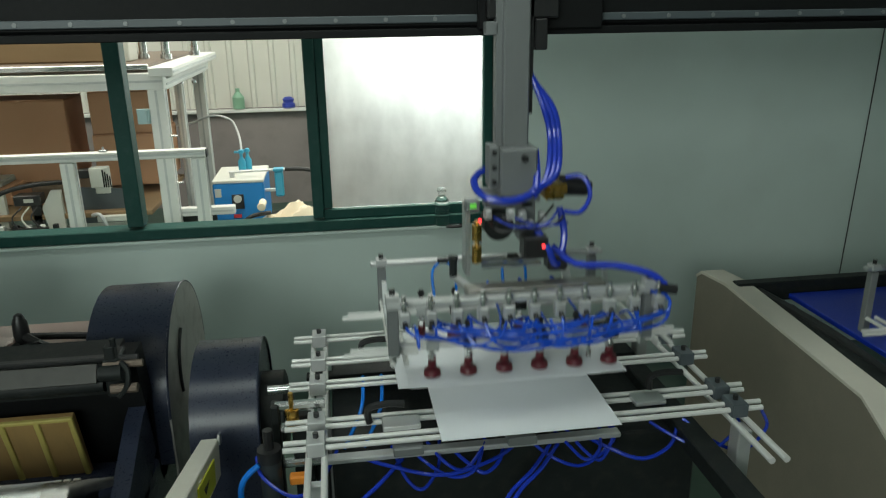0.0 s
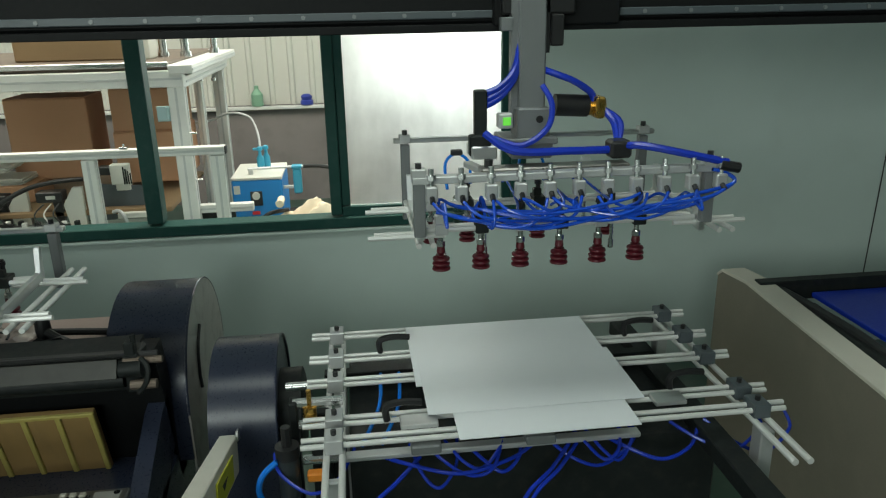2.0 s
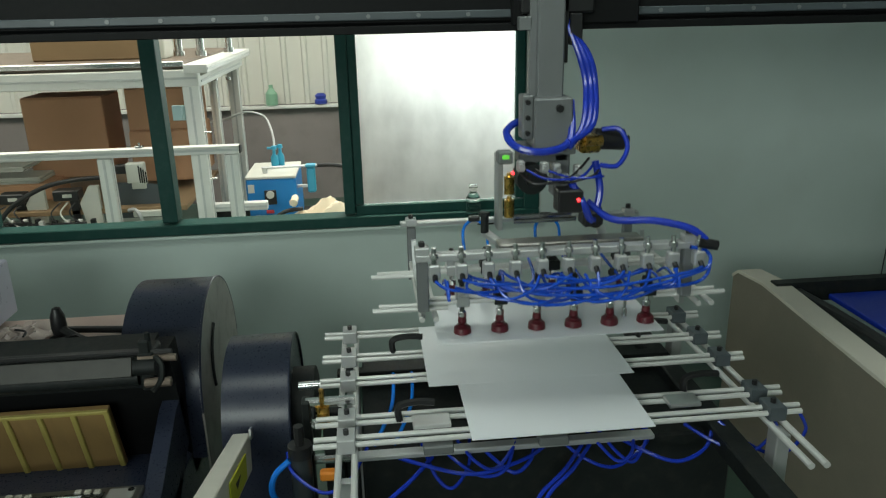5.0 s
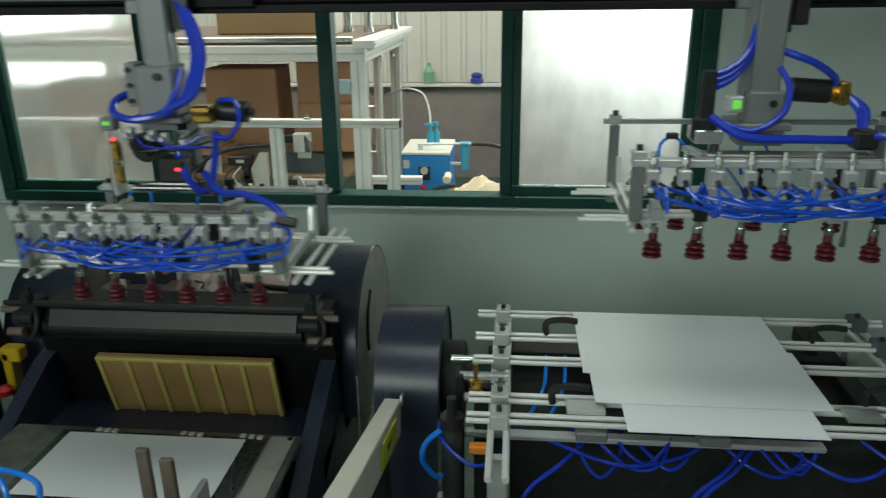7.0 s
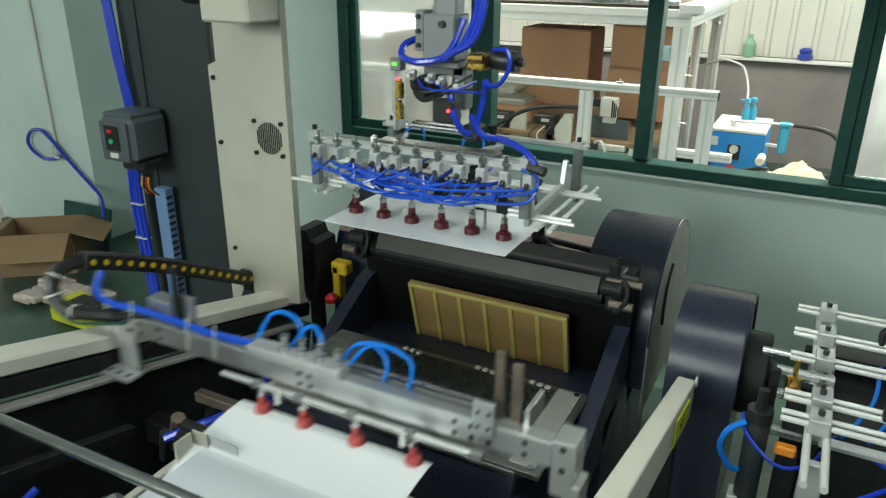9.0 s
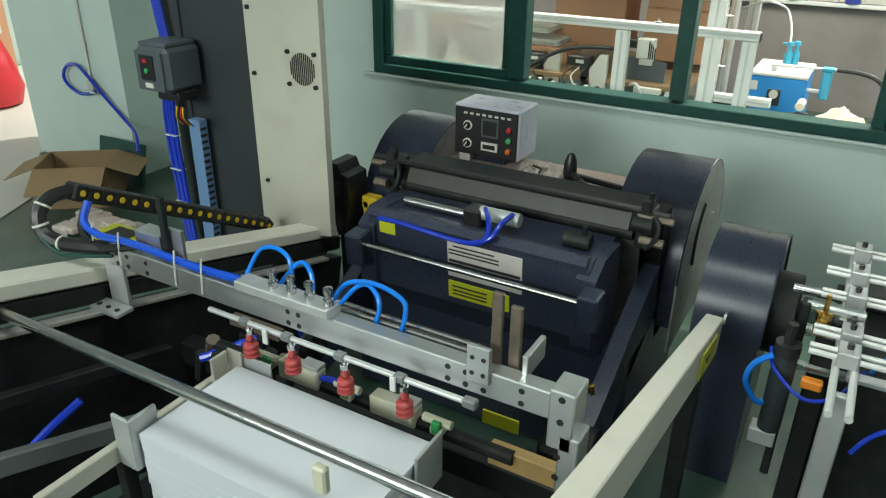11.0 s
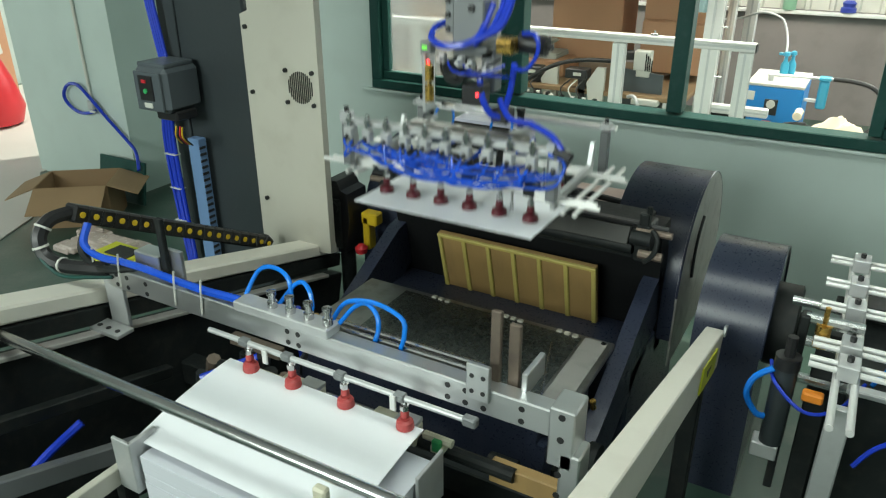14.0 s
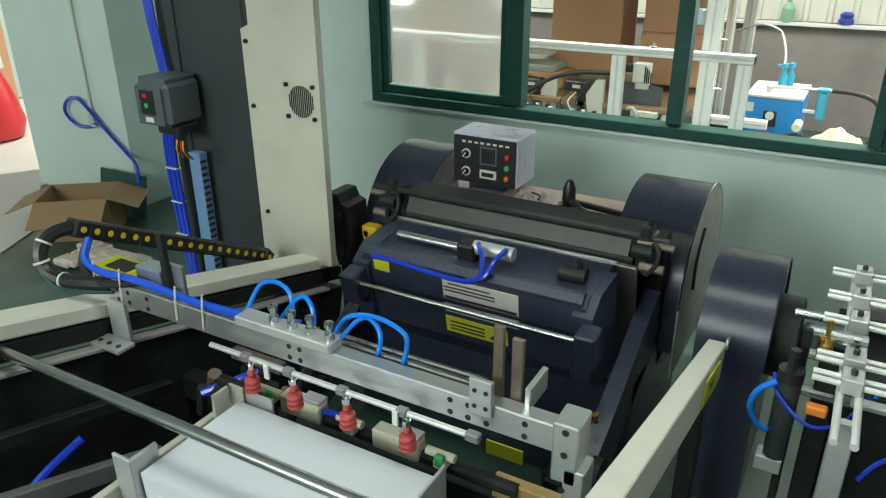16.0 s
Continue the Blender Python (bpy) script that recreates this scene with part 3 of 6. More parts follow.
        part("hose_loop", G().tube([(0.12, -0.02, 0.35), (0.16, -0.03, 0.35), (0.185, -0.02, 0.39), (0.17, 0.0, 0.43), (0.13, 0.01, 0.43)], 0.006, 8), HOSE, ob)
        part("base_rail", G().cyl((-0.09, -0.04, 0.262), (0.06, -0.04, 0.262), 0.006, 8), STEEL, ob)
        part("base_rail", G().cyl((-0.09, 0.0, 0.262), (0.06, 0.0, 0.262), 0.006, 8), STEEL, ob)
        for x in (-0.15, 0.13):
            part("standoff", G().cyl((x, 0.02, 0.22), (x, 0.02, 0.262), 0.01, 8).cyl((x, 0.02, 0.262), (x, 0.02, 0.272), 0.013, 6), DARK_STEEL, ob)
    else:
        part("slide_block", G().box((0.0, 0.02, 0.255), (0.10, 0.07, 0.05), 0.004), MAST, ob)
        post = part("sensor_post", G().box((-0.125, -0.02, 0.33), (0.028, 0.03, 0.13), 0.003).box((-0.128, -0.03, 0.27), (0.05, 0.03, 0.05), 0.004), DARK_STEEL, ob)
        part("bracket", G().box((-0.12, -0.01, 0.255), (0.06, 0.08, 0.03), 0.003), ALU, ob)
        part("pressure_gauge", G().box((-0.07, -0.03, 0.325), (0.034, 0.03, 0.034), 0.003), ALU_MATT, ob, "white digital pressure switch")
        part("display", G().box((-0.068, -0.047, 0.325), (0.018, 0.004, 0.018), 0.001), LED_G, ob, "lit green display")
        part("servo_motor", G().cyl((0.06, 0.02, 0.35), (0.14, 0.02, 0.345), 0.026, 16), BLACK, ob)
        part("valve_body", G().cyl((0.14, 0.02, 0.345), (0.18, 0.02, 0.343), 0.022, 12).box((0.16, 0.0, 0.345), (0.022, 0.05, 0.05), 0.004), BRASS, ob)
        for j in range(3):
            part("riser_hose", G().tube([(-0.02, 0.03, 0.52 - 0.015 * j), (-0.04, 0.0, 0.44 - 0.01 * j), (-0.08, -0.02, 0.40 - 0.012 * j), (-0.12, -0.02, 0.385 - 0.015 * j)], 0.0075, 8), HOSE, ob)
        part("hose_loop", G().tube([(0.02, -0.02, 0.40), (0.035, -0.05, 0.36), (0.02, -0.07, 0.31), (-0.04, -0.08, 0.275), (-0.1, -0.06, 0.29)], 0.007, 8), HOSE, ob)
        part("supply_hose", G().tube([(-0.12, -0.05, 0.3), (-0.06, -0.09, 0.265), (0.06, -0.10, 0.262), (0.175, -0.085, 0.258)], 0.009, 8), HOSE, ob)
        part("top_hose", G().tube([(0.01, 0.035, 0.44), (0.05, -0.005, 0.425), (0.10, -0.01, 0.405), (0.145, 0.005, 0.375), (0.15, 0.01, 0.35)], 0.008, 8), HOSE, ob)
        for j in range(2):
            part("drop_hose", G().tube([(0.17, 0.0, 0.34), (0.19 + 0.015 * j, -0.03, 0.31), (0.19, -0.06, 0.26), (0.18, -0.08, 0.25)], 0.008, 8), HOSE, ob)
        part("standoff", G().cyl((-0.12, -0.1, 0.23), (-0.12, -0.1, 0.25), 0.01, 8), BLACK, ob)
    if a:
        for c in ob.children:
            if c.name.split(".")[0] in ("slide_block", "pressure_gauge", "display", "servo_motor", "valve_body", "hose_ring", "riser_hose", "hose_loop", "led", "gear_motor", "fitting", "signal_wire", "solenoid", "sensor_post", "brass_cylinder"):
                c.location.z = 0.035
    return ob


def carriage(lift):
    ob = thing("gantry_carriage", "black carriage block with motor housing on the gantry rail", "carriage", "carriages on the gantry")
    part("plate", G().box((0.07, 1.692, 1.79), (0.30, 0.026, 0.12), 0.004), GANTRY, ob)
    part("housing", G().box((0.02, 1.665, 1.83), (0.17, 0.03, 0.15), 0.005), BLACK, ob)
    part("bracket", G().box((-0.055, 1.66, 1.735), (0.03, 0.03, 0.03), 0.002), MAST, ob)
    part("pinion_guard", G().box((0.062, 1.66, 1.72), (0.03, 0.03, 0.07), 0.003), BLACK, ob)
    return ob


head_a, head_b = head("A"), head("B")
car_a, car_b = carriage(0), carriage(1)

# ---------- delivery table of paired rods ----------
ROD_Y = (2.0, 1.845, 1.705, 1.51, 1.42)
table = thing("rod_table", "delivery table of paired aluminium rods and clamp blocks", "machine table")
for y in ROD_Y:
    for dy in (-0.014, 0.014):
        part("rod", G().cyl((-0.035, y + dy, 0.832), (1.13 + 0.01 * (dy > 0), y + dy, 0.832), 0.0068, 10), WHITE_ALU, table)
    for x in (0.04, 1.065):
        clamp_block(table, (x, y, 0.834), (0.042, 0.058, 0.036), True, ALU_MATT if x < 0.5 else INVERTER)
for x in (0.04, 1.065):
    for dx in (-0.018, 0.018):
        part("cross_rod", G().cyl((x + dx, 1.22, 0.81), (x + dx, 2.06, 0.81), 0.008, 10), WHITE_ALU, table)
for x, y in ((1.065, 1.38), (1.065, 2.0)):
    part("post", G().box((x, y, 0.41), (0.035, 0.045, 0.78), 0.003), ALU_MATT, table)
part("post", G().box((0.04, 1.32, 0.40), (0.045, 0.02, 0.80), 0.003), ALU_MATT, table)
part("post", G().box((0.04, 1.97, 0.40), (0.04, 0.04, 0.80), 0.003), ALU_MATT, table)
for x, y in ((0.205, 1.86), (0.205, 1.49), (0.93, 1.86), (0.93, 1.53)):
    part("spring_clip", G().tube([(x - 0.04, y, 0.835), (x - 0.04, y, 0.872), (x, y, 0.882), (x + 0.045, y, 0.878)], 0.009, 6), BLACK, table, "black bent hold-down clip")
for x, y, w in ((0.24, 1.465, 0.09), (0.86, 1.475, 0.08)):
    part("slide_plate", G().box((x, y, 0.842), (w, 0.05, 0.012), 0.002), ALU, table)
part("bearing_plate", G().box((0.53, 1.74, 0.845), (0.36, 0.40, 0.010), 0.001), MAST, table)
for x in (0.25, 0.52):
    part("foot_block", G().box((x, 1.41, 0.808), (0.07, 0.04, 0.022), 0.003), MAST, table)
frame_ob = thing("table_underframe", "dark steel bearer under the rod table", "machine frame")
part("front_rail", G().box((0.42, 1.47, 0.757), (0.74, 0.03, 0.014), 0.003), ALU_MATT, frame_ob)
part("rear_rail", G().box((0.5, 1.9, 0.745), (1.0, 0.04, 0.04), 0.003), DARK_STEEL, frame_ob)
part("side_bar", G().box((0.98, 1.6, 0.73), (0.06, 1.1, 0.05), 0.004, None), DARK_STEEL, frame_ob)
for x, y in ((0.98, 1.1), (0.98, 2.1), (0.03, 1.62)):
    part("leg", G().box((x, y, 0.36), (0.06, 0.06, 0.72), 0.003), DARK_STEEL, frame_ob)
# dark box in place of the shade under and behind the table
part("shade_box", G().box((0.55, 1.805, 0.36), (0.96, 0.57, 0.72), 0.006), DARK_STEEL, frame_ob)
under = thing("hose_bundle", "loose blue air hoses hanging under the table", "air hoses")
rnd = random.Random(3)
for x, w, h in ((0.12, 0.42, 0.725), (0.36, 0.14, 0.72), (0.70, 0.26, 0.715)):
    part("hose", G().tube([(x, 1.5, 0.745), (x + w * 0.2, 1.44, h + 0.02), (x + w * 0.5, 1.41, h), (x + w * 0.8, 1.43, h + 0.015), (x + w, 1.5, 0.74)], 0.005, 7), HOSE, under)
for x in (0.10, 0.47, 0.49):
    part("hose", G().tube([(x + 0.14, 1.47, 0.74), (x + 0.08, 1.40, 0.725), (x + 0.02, 1.37, 0.69), (x - 0.01, 1.36, 0.64)], 0.0055, 7), HOSE, under)
for k in range(9):
    x = 0.10 + 0.11 * k + rnd.uniform(-0.03, 0.03)
    w = rnd.uniform(0.10, 0.24) * (1 if k % 3 else -1)
    z = rnd.uniform(0.695, 0.74)
    part("hose", G().tube([(x, 1.50, 0.76), (x + w * 0.25, 1.43 + rnd.uniform(-0.03, 0.02), z + 0.01), (x + w * 0.6, 1.42, z - 0.012), (x + w, 1.46, z + 0.02), (x + w * 1.1, 1.52, 0.75)], 0.0045, 7), HOSE, under)
for k in range(2):
    part("hose", G().tube([(0.16 + 0.05 * k, 1.74, 0.83), (0.15 + 0.05 * k, 1.62, 0.80), (0.10 + 0.05 * k, 1.55, 0.73)], 0.005, 6), HOSE_L, under)
back_plate = solid("back_sheet", G().box((0.518, 1.80, 0.8512), (0.542, 0.37, 0.002), 0), PAPER, "white coated board lying on the table rods", "board sheet", "boards on the table")
front_plate = solid("front_sheet", G().box((0.535, 1.53, 0.8510), (0.425, 0.345, 0.002), 0), PAPER, "white coated board lying on the table rods", "board sheet", "boards on the table")

# ---------- partition, conveyor ----------
partition = thing("partition_panel", "tan partition board with a cream cut edge", "partition")
TOP = [(2.70, 0.675), (2.66, 0.705), (2.47, 0.722), (1.66, 0.668), (1.50, 0.58), (1.0, 0.30)]
part("board", G().prism([(1.0, 0.0), (2.70, 0.0)] + TOP, "x", 1.62, 1.70), TAN, partition)
part("edge_strip", G().prism(TOP + [(y, z + 0.012) for y, z in TOP[::-1]], "x", 1.615, 1.712), CREAM, partition)
conv = thing("conveyor", "conveyor with a blue belt in a dark frame", "conveyor")
part("belt", G().box((2.66, 1.9, 0.69), (1.62, 1.0, 0.02), 0.003), BLUE_BELT, conv)
part("side_rail", G().box((2.6, 2.45, 0.70), (1.9, 0.05, 0.08), 0.004), DARK_STEEL, conv)
part("side_rail", G().box((2.6, 1.36, 0.70), (1.9, 0.05, 0.08), 0.004), DARK_STEEL, conv)
part("end_roller", G().cyl((1.74, 1.4, 0.67), (1.74, 2.42, 0.67), 0.03, 14), DARK_STEEL, conv)
for x, y in ((1.9, 1.5), (1.9, 2.45), (3.4, 1.5), (3.4, 2.45)):
    part("leg", G().box((x, y, 0.31), (0.05, 0.05, 0.62), 0.003), DARK_STEEL, conv)
part("chain_guard", G().tube([(1.72, 2.55, 0.7), (1.75, 2.3, 0.70), (1.78, 2.0, 0.69), (1.76, 1.6, 0.68)], 0.022, 8), BLACK, conv)

# ---------- die cutter ----------


def guard_outline(cy, cz, r, front, base, n=18):
    pts = [(front, base)]
    for k in range(n + 1):
        a = math.pi * (1 - k / n)
        pts.append((cy + r * math.cos(a), cz + r * math.sin(a)))
    return pts + [(cy + r, base)]


press = thing("die_cutter", "navy enamelled platen die-cutting press with guards and a die board", "die-cutting press")
for x0, x1 in ((-0.69, -0.445), (-1.68, -1.44)):
    gd = part("guard", G().prism(guard_outline(2.40, 0.56, 0.325, 2.07, 0.40), "x", x0, x1), NAVY, press, "rounded navy flywheel guard")
    xs = x1 + 0.003
    part("side_cover", G().prism(guard_outline(2.40, 0.56, 0.326, 2.075, 0.30), "x", xs - 0.004, xs + 0.003), WORN_COVER, gd, "worn bare metal side cover")
    part("rim", G().tube([(xs, 2.40 + 0.326 * math.cos(math.pi * (1 - k / 12)), 0.56 + 0.326 * math.sin(math.pi * (1 - k / 12))) for k in range(13)], 0.004, 6, 2), NAVY, gd)
part("slot", G().tube([(-0.436, 2.33, 0.76), (-0.436, 2.27, 0.70), (-0.436, 2.25, 0.62), (-0.436, 2.26, 0.56)], 0.006, 6), BLACK, press)
gear = part("gear_guard", G().prism(guard_outline(2.13, 0.53, 0.245, 1.90, 0.0), "x", -0.35, -0.155), NAVY, press, "rounded navy gear guard")
part("rim", G().tube([(-0.152, 2.13 + 0.243 * math.cos(math.pi * (1 - k / 12)), 0.53 + 0.243 * math.sin(math.pi * (1 - k / 12))) for k in range(13)], 0.004, 6, 2), NAVY, gear)
hub = part("hub", G().lathe([(0.02, -0.155), (0.13, -0.155), (0.13, -0.085), (0.115, -0.08), (0.05, -0.08), (0.05, -0.06), (0.02, -0.06)], (0, 2.10, 0.545), 28, "x"), DARK_STEEL, press, "dark oily pulley hub")
part("shaft", G().cyl((-0.1, 1.78, 0.79), (0.32, 1.78, 0.79), 0.012, 12), STEEL, press)
part("body", G().box((-1.0, 2.1, 0.22), (1.02, 0.65, 0.44), 0.01), NAVY, press)
# near-black colour holds both oily steel and the shade behind the die
part("back_plate", G().prism([(1.965, 0.84), (2.075, 0.34), (2.15, 0.34), (2.06, 0.84)], "x", -1.47, -0.49), GANTRY, press)
part("top_housing", G().prism([(1.93, 0.74), (1.91, 0.80), (1.95, 0.845), (2.07, 0.85), (2.07, 0.72)], "x", -1.40, -0.54), DARK_STEEL, press, "oily dark ink-roller housing")
part("top_bar", G().box((-0.97, 1.905, 0.866), (0.86, 0.026, 0.012), 0.003).cyl((-1.50, 1.905, 0.866), (-0.46, 1.905, 0.862), 0.009, 10), BLACK, press)
part("scraper_plate", G().box((0, 0, 0), (0.78, 0.006, 0.055), 0.002, Matrix.Translation((-0.96, 1.888, 0.828)) @ Matrix.Rotation(radians(-28), 4, "X")), WORN_SCRAPER, press, "worn brownish scraper plate")
part("roller", G().cyl((-1.38, 1.91, 0.785), (-0.56, 1.91, 0.785), 0.024, 16), DARK_STEEL, press)
for x in (-1.42, -0.53):
    br = part("end_bracket", G().box((x, 1.93, 0.81), (0.045, 0.09, 0.12), 0.006).cyl((x - 0.03, 1.88, 0.83), (x + 0.03, 1.88, 0.83), 0.024, 12).box((x, 1.9, 0.885), (0.03, 0.03, 0.04), 0.004), DARK_STEEL, press)
    part("pin", G().cyl((x - 0.02, 1.89, 0.85), (x + (0.085 if x > -1 else -0.08), 1.89, 0.85), 0.011, 10), RUSTY, br)
    part("lower_pin", G().cyl((x, 1.86, 0.79), (x + (0.07 if x > -1 else -0.05), 1.86, 0.79), 0.014, 10), RUSTY, br)
    part("screw", G().cyl((x + 0.01, 1.90, 0.90), (x + 0.01, 1.90, 0.925), 0.008, 8), DARK_STEEL, br)
    part("hook", G().tube([(x + 0.03, 1.88, 0.86), (x + 0.05, 1.86, 0.84), (x + 0.045, 1.85, 0.80), (x + 0.02, 1.85, 0.77)], 0.008, 6), DARK_STEEL, br)
LEAN = Matrix.Translation((0, 1.985, 0.548)) @ Matrix.Rotation(radians(15), 4, "X") @ Matrix.Translation((0, -1.967, -0.548))
board = part("die_board", G().box((-0.968, 1.967, 0.548), (0.585, 0.02, 0.26), 0.003), DIEWOOD, press, "plywood cutting die with yellow rubber strips")
for k in range(7):
    x = -1.252 + k * 0.0947
    part("rubber_strip", G().box((x, 1.955, 0.548), (0.016, 0.012, 0.24), 0.003), YELLOW, board)
part("rubber_strip", G().box((-0.968, 1.954, 0.671), (0.585, 0.013, 0.014), 0.003), YELLOW, board)
part("rubber_strip", G().box((-0.968, 1.954, 0.425), (0.585, 0.013, 0.014), 0.003), YELLOW, board)
board.matrix_local = LEAN
part("bench_top", G().box((-1.06, 2.30, 0.745), (0.74, 0.34, 0.02), 0.004), BROWN_BOARD, press)
for x in (-0.515, -1.46):
    arm = part("side_arm", G().prism([(2.05, 0.66), (2.05, 0.48), (1.62, 0.26), (1.30, 0.16), (1.24, 0.24), (1.30, 0.32), (1.58, 0.44), (1.96, 0.64)], "x", x - 0.025, x + 0.025), NAVY, press, "navy cast connecting arm")
    part("pivot", G().cyl((x + 0.02, 1.42, 0.36), (x + 0.05, 1.42, 0.36), 0.055, 18).cyl((x + 0.04, 1.42, 0.36), (x + 0.075, 1.42, 0.36), 0.02, 12), DARK_STEEL, arm)
    part("grease_nipple", G().cyl((x, 1.50, 0.475), (x, 1.49, 0.505), 0.009, 8), BRASS, arm)
for k in range(6):
    part("link", G().box((-0.60 + 0.02 * (k % 2), 1.25 + 0.05 * k, 0.30 - 0.03 * (k % 3)), (0.06, 0.07, 0.09), 0.008), DARK_STEEL, press)
part("lower_sticker", G().box((-0.72, 1.36, 0.39), (0.11, 0.006, 0.045), 0.001), LABEL_Y, press, "yellow warning sticker")

# control box on the press
ctrl = thing("control_box", "small grey control box with black panel, knobs and lit buttons", "control box")
part("case", G().box((-1.265, 2.39, 0.885), (0.275, 0.17, 0.195), 0.006), PURPLE, ctrl)
part("panel", G().box((-1.265, 2.302, 0.882), (0.262, 0.008, 0.182), 0.002), BLACK, ctrl)
part("stand", G().box((-1.265, 2.39, 0.771), (0.14, 0.10, 0.034), 0.004), NAVY, ctrl)
part("stand_flap", G().box((-1.36, 2.33, 0.770), (0.05, 0.03, 0.03), 0.003), LIGHT_ENAMEL, ctrl)
part("screen_frame", G().box((-1.245, 2.297, 0.905), (0.072, 0.005, 0.072), 0.002), INVERTER, ctrl)
part("screen", G().box((-1.245, 2.2935, 0.905), (0.056, 0.004, 0.056), 0.001), DARK_STEEL, ctrl)
part("counter", G().box((-1.245, 2.296, 0.833), (0.07, 0.008, 0.034), 0.002), LABEL_W, ctrl)
part("counter_face", G().box((-1.245, 2.2905, 0.833), (0.05, 0.005, 0.016), 0.001), BLACK, ctrl)
for z in (0.905, 0.835):
    kn = part("knob", G().lathe([(0.004, 0), (0.013, 0), (0.013, -0.012), (0.010, -0.018), (0.003, -0.018)], (-1.34, 2.298, z), 16, "y"), BLACK, ctrl)
    part("dial", G().lathe([(0.004, 0), (0.019, 0), (0.019, -0.003), (0.004, -0.003)], (-1.34, 2.298, z), 18, "y"), LABEL_W, kn)
    part("pointer", G().box((0, 0, 0), (0.004, 0.002, 0.022), 0, Matrix.Translation((-1.34, 2.279, z)) @ Matrix.Rotation(radians(35), 4, "Y")), LABEL_W, kn)
for z, m in ((0.91, RED_P), (0.87, GREEN_P), (0.828, mat("orange_plastic", (0.6, 0.12, 0.02), 0.35))):
    part("button", G().lathe([(0.003, 0), (0.011, 0), (0.010, -0.012), (0.003, -0.014)], (-1.165, 2.298, z), 16, "y"), m, ctrl)
for k in range(8):
    part("caption_bar", G().box((-1.35 + 0.026 * k, 2.2975, 0.952), (0.015, 0.003, 0.008), 0), LABEL_W, ctrl)

# loose things on the bench top of the press
lever = thing("hand_lever", "black cast hand lever with tripod base", "lever")
part("handle", G().lathe([(0.003, 0.80), (0.018, 0.82), (0.024, 0.86), (0.022, 0.90), (0.012, 0.925), (0.002, 0.93)], (-1.0, 2.26, -0.01), 14), BLACK, lever)
part("leg", G().tube([(-1.0, 2.26, 0.85), (-0.93, 2.22, 0.825), (-0.80, 2.18, 0.79)], 0.014, 8), BLACK, lever)
part("leg", G().tube([(-1.0, 2.26, 0.82), (-1.05, 2.2, 0.80), (-1.12, 2.17, 0.785)], 0.016, 6), BLACK, lever)
part("wedge_plate", G().prism([(-1.08, 0.778), (-0.72, 0.778), (-0.86, 0.80), (-0.93, 0.845), (-1.0, 0.83)], "y", 2.20, 2.215), BLACK, lever)
part("leg", G().tube([(-1.0, 2.26, 0.84), (-0.92, 2.32, 0.81), (-0.82, 2.36, 0.785)], 0.012, 8), BLACK, lever)
g = G()
rnd = random.Random(8)
n = 9
vs = [(-1.2 + 0.17 * i / n + rnd.uniform(-0.008, 0.008), 2.28 + 0.16 * j / n + rnd.uniform(-0.008, 0.008), 0.788 + rnd.uniform(0, 0.03) * (0 < i < n and 0 < j < n)) for i in range(n + 1) for j in range(n + 1)]
g.add(vs, [(i * (n + 1) + j, (i + 1) * (n + 1) + j, (i + 1) * (n + 1) + j + 1, i * (n + 1) + j + 1) for i in range(n) for j in range(n)])
bag = solid("plastic_bag", g, PLASTIC_BAG, "crumpled clear plastic bag on the press bench", "bag")
hexk = solid("hex_key", G().tube([(-1.12, 2.33, 0.825), (-1.08, 2.31, 0.825), (-1.075, 2.28, 0.82)], 0.004, 6), BLACK, "small black bent hex key", "hex key")

for ob, dx, dy in ((lever, 0.115, -0.05), (bag, 0.07, -0.06), (hexk, 0.07, -0.06)):
    ob.location = (dx, dy, -0.022)

# moving platen: origin on its hinge line
HY, HZ = 1.75, 0.33
platen = thing("platen", "moving press platen with worn steel face and navy ribbed back", "press platen")
part("face_plate", G().box((-0.976, -0.2125, 0.20), (0.876, 0.415, 0.02), 0.003), PLATE, platen, "worn grey steel plate")
part("inner_plate", G().box((-0.945, -0.19, 0.211), (0.62, 0.32, 0.004), 0.001), OILY_PLATE, platen, "oily dark plate")
part("side_strip", G().box((-0.59, -0.21, 0.2115), (0.07, 0.38, 0.003), 0.001), WORN_COVER, platen)
part("casting", G().prism([(-0.42, 0.188), (-0.44, 0.15), (-0.445, 0.02), (-0.46, -0.03), (-0.46, -0.055), (-0.44, -0.075), (-0.21, -0.08), (-0.15, -0.04), (-0.03, 0.06), (-0.01, 0.188)], "x", -1.35, -0.60), NAVY, platen)
part("ridge", G().prism([(-0.47, -0.04), (-0.474, -0.06), (-0.455, -0.078), (-0.44, -0.0755), (-0.455, -0.04)], "x", -1.34, -0.61), NAVY, platen)
for x in (-1.345, -0.605):
    part("rib", G().prism([(-0.44, 0.12), (-0.455, -0.02), (-0.42, -0.09), (-0.20, -0.10), (-0.12, -0.03), (-0.10, 0.12)], "x", x - 0.03, x + 0.03), NAVY, platen)
part("front_trim", G().box((-1.0, -0.4235, 0.196), (0.80, 0.006, 0.012), 0.002), ALU, platen)
part("safety_bar", G().cyl((-1.33, -0.374, -0.135), (-0.60, -0.374, -0.135), 0.009, 12), STEEL, platen, "bright steel safety bar")
for x in (-1.355, -0.575):
    part("bar_block", G().box((x, -0.355, -0.125), (0.06, 0.11, 0.07), 0.006), NAVY, platen)
np_ = part("name_plate", G().box((-0.925, -0.395, -0.0795), (0.25, 0.075, 0.004), 0.001), LIGHT_ENAMEL, platen, "pale maker's plate with dark print")
for k, (w, y) in enumerate(((0.14, -0.418), (0.17, -0.404), (0.17, -0.392))):
    part("print_bar", G().box((-0.96, y, -0.0822), (w, 0.005, 0.001), 0), INK, np_)
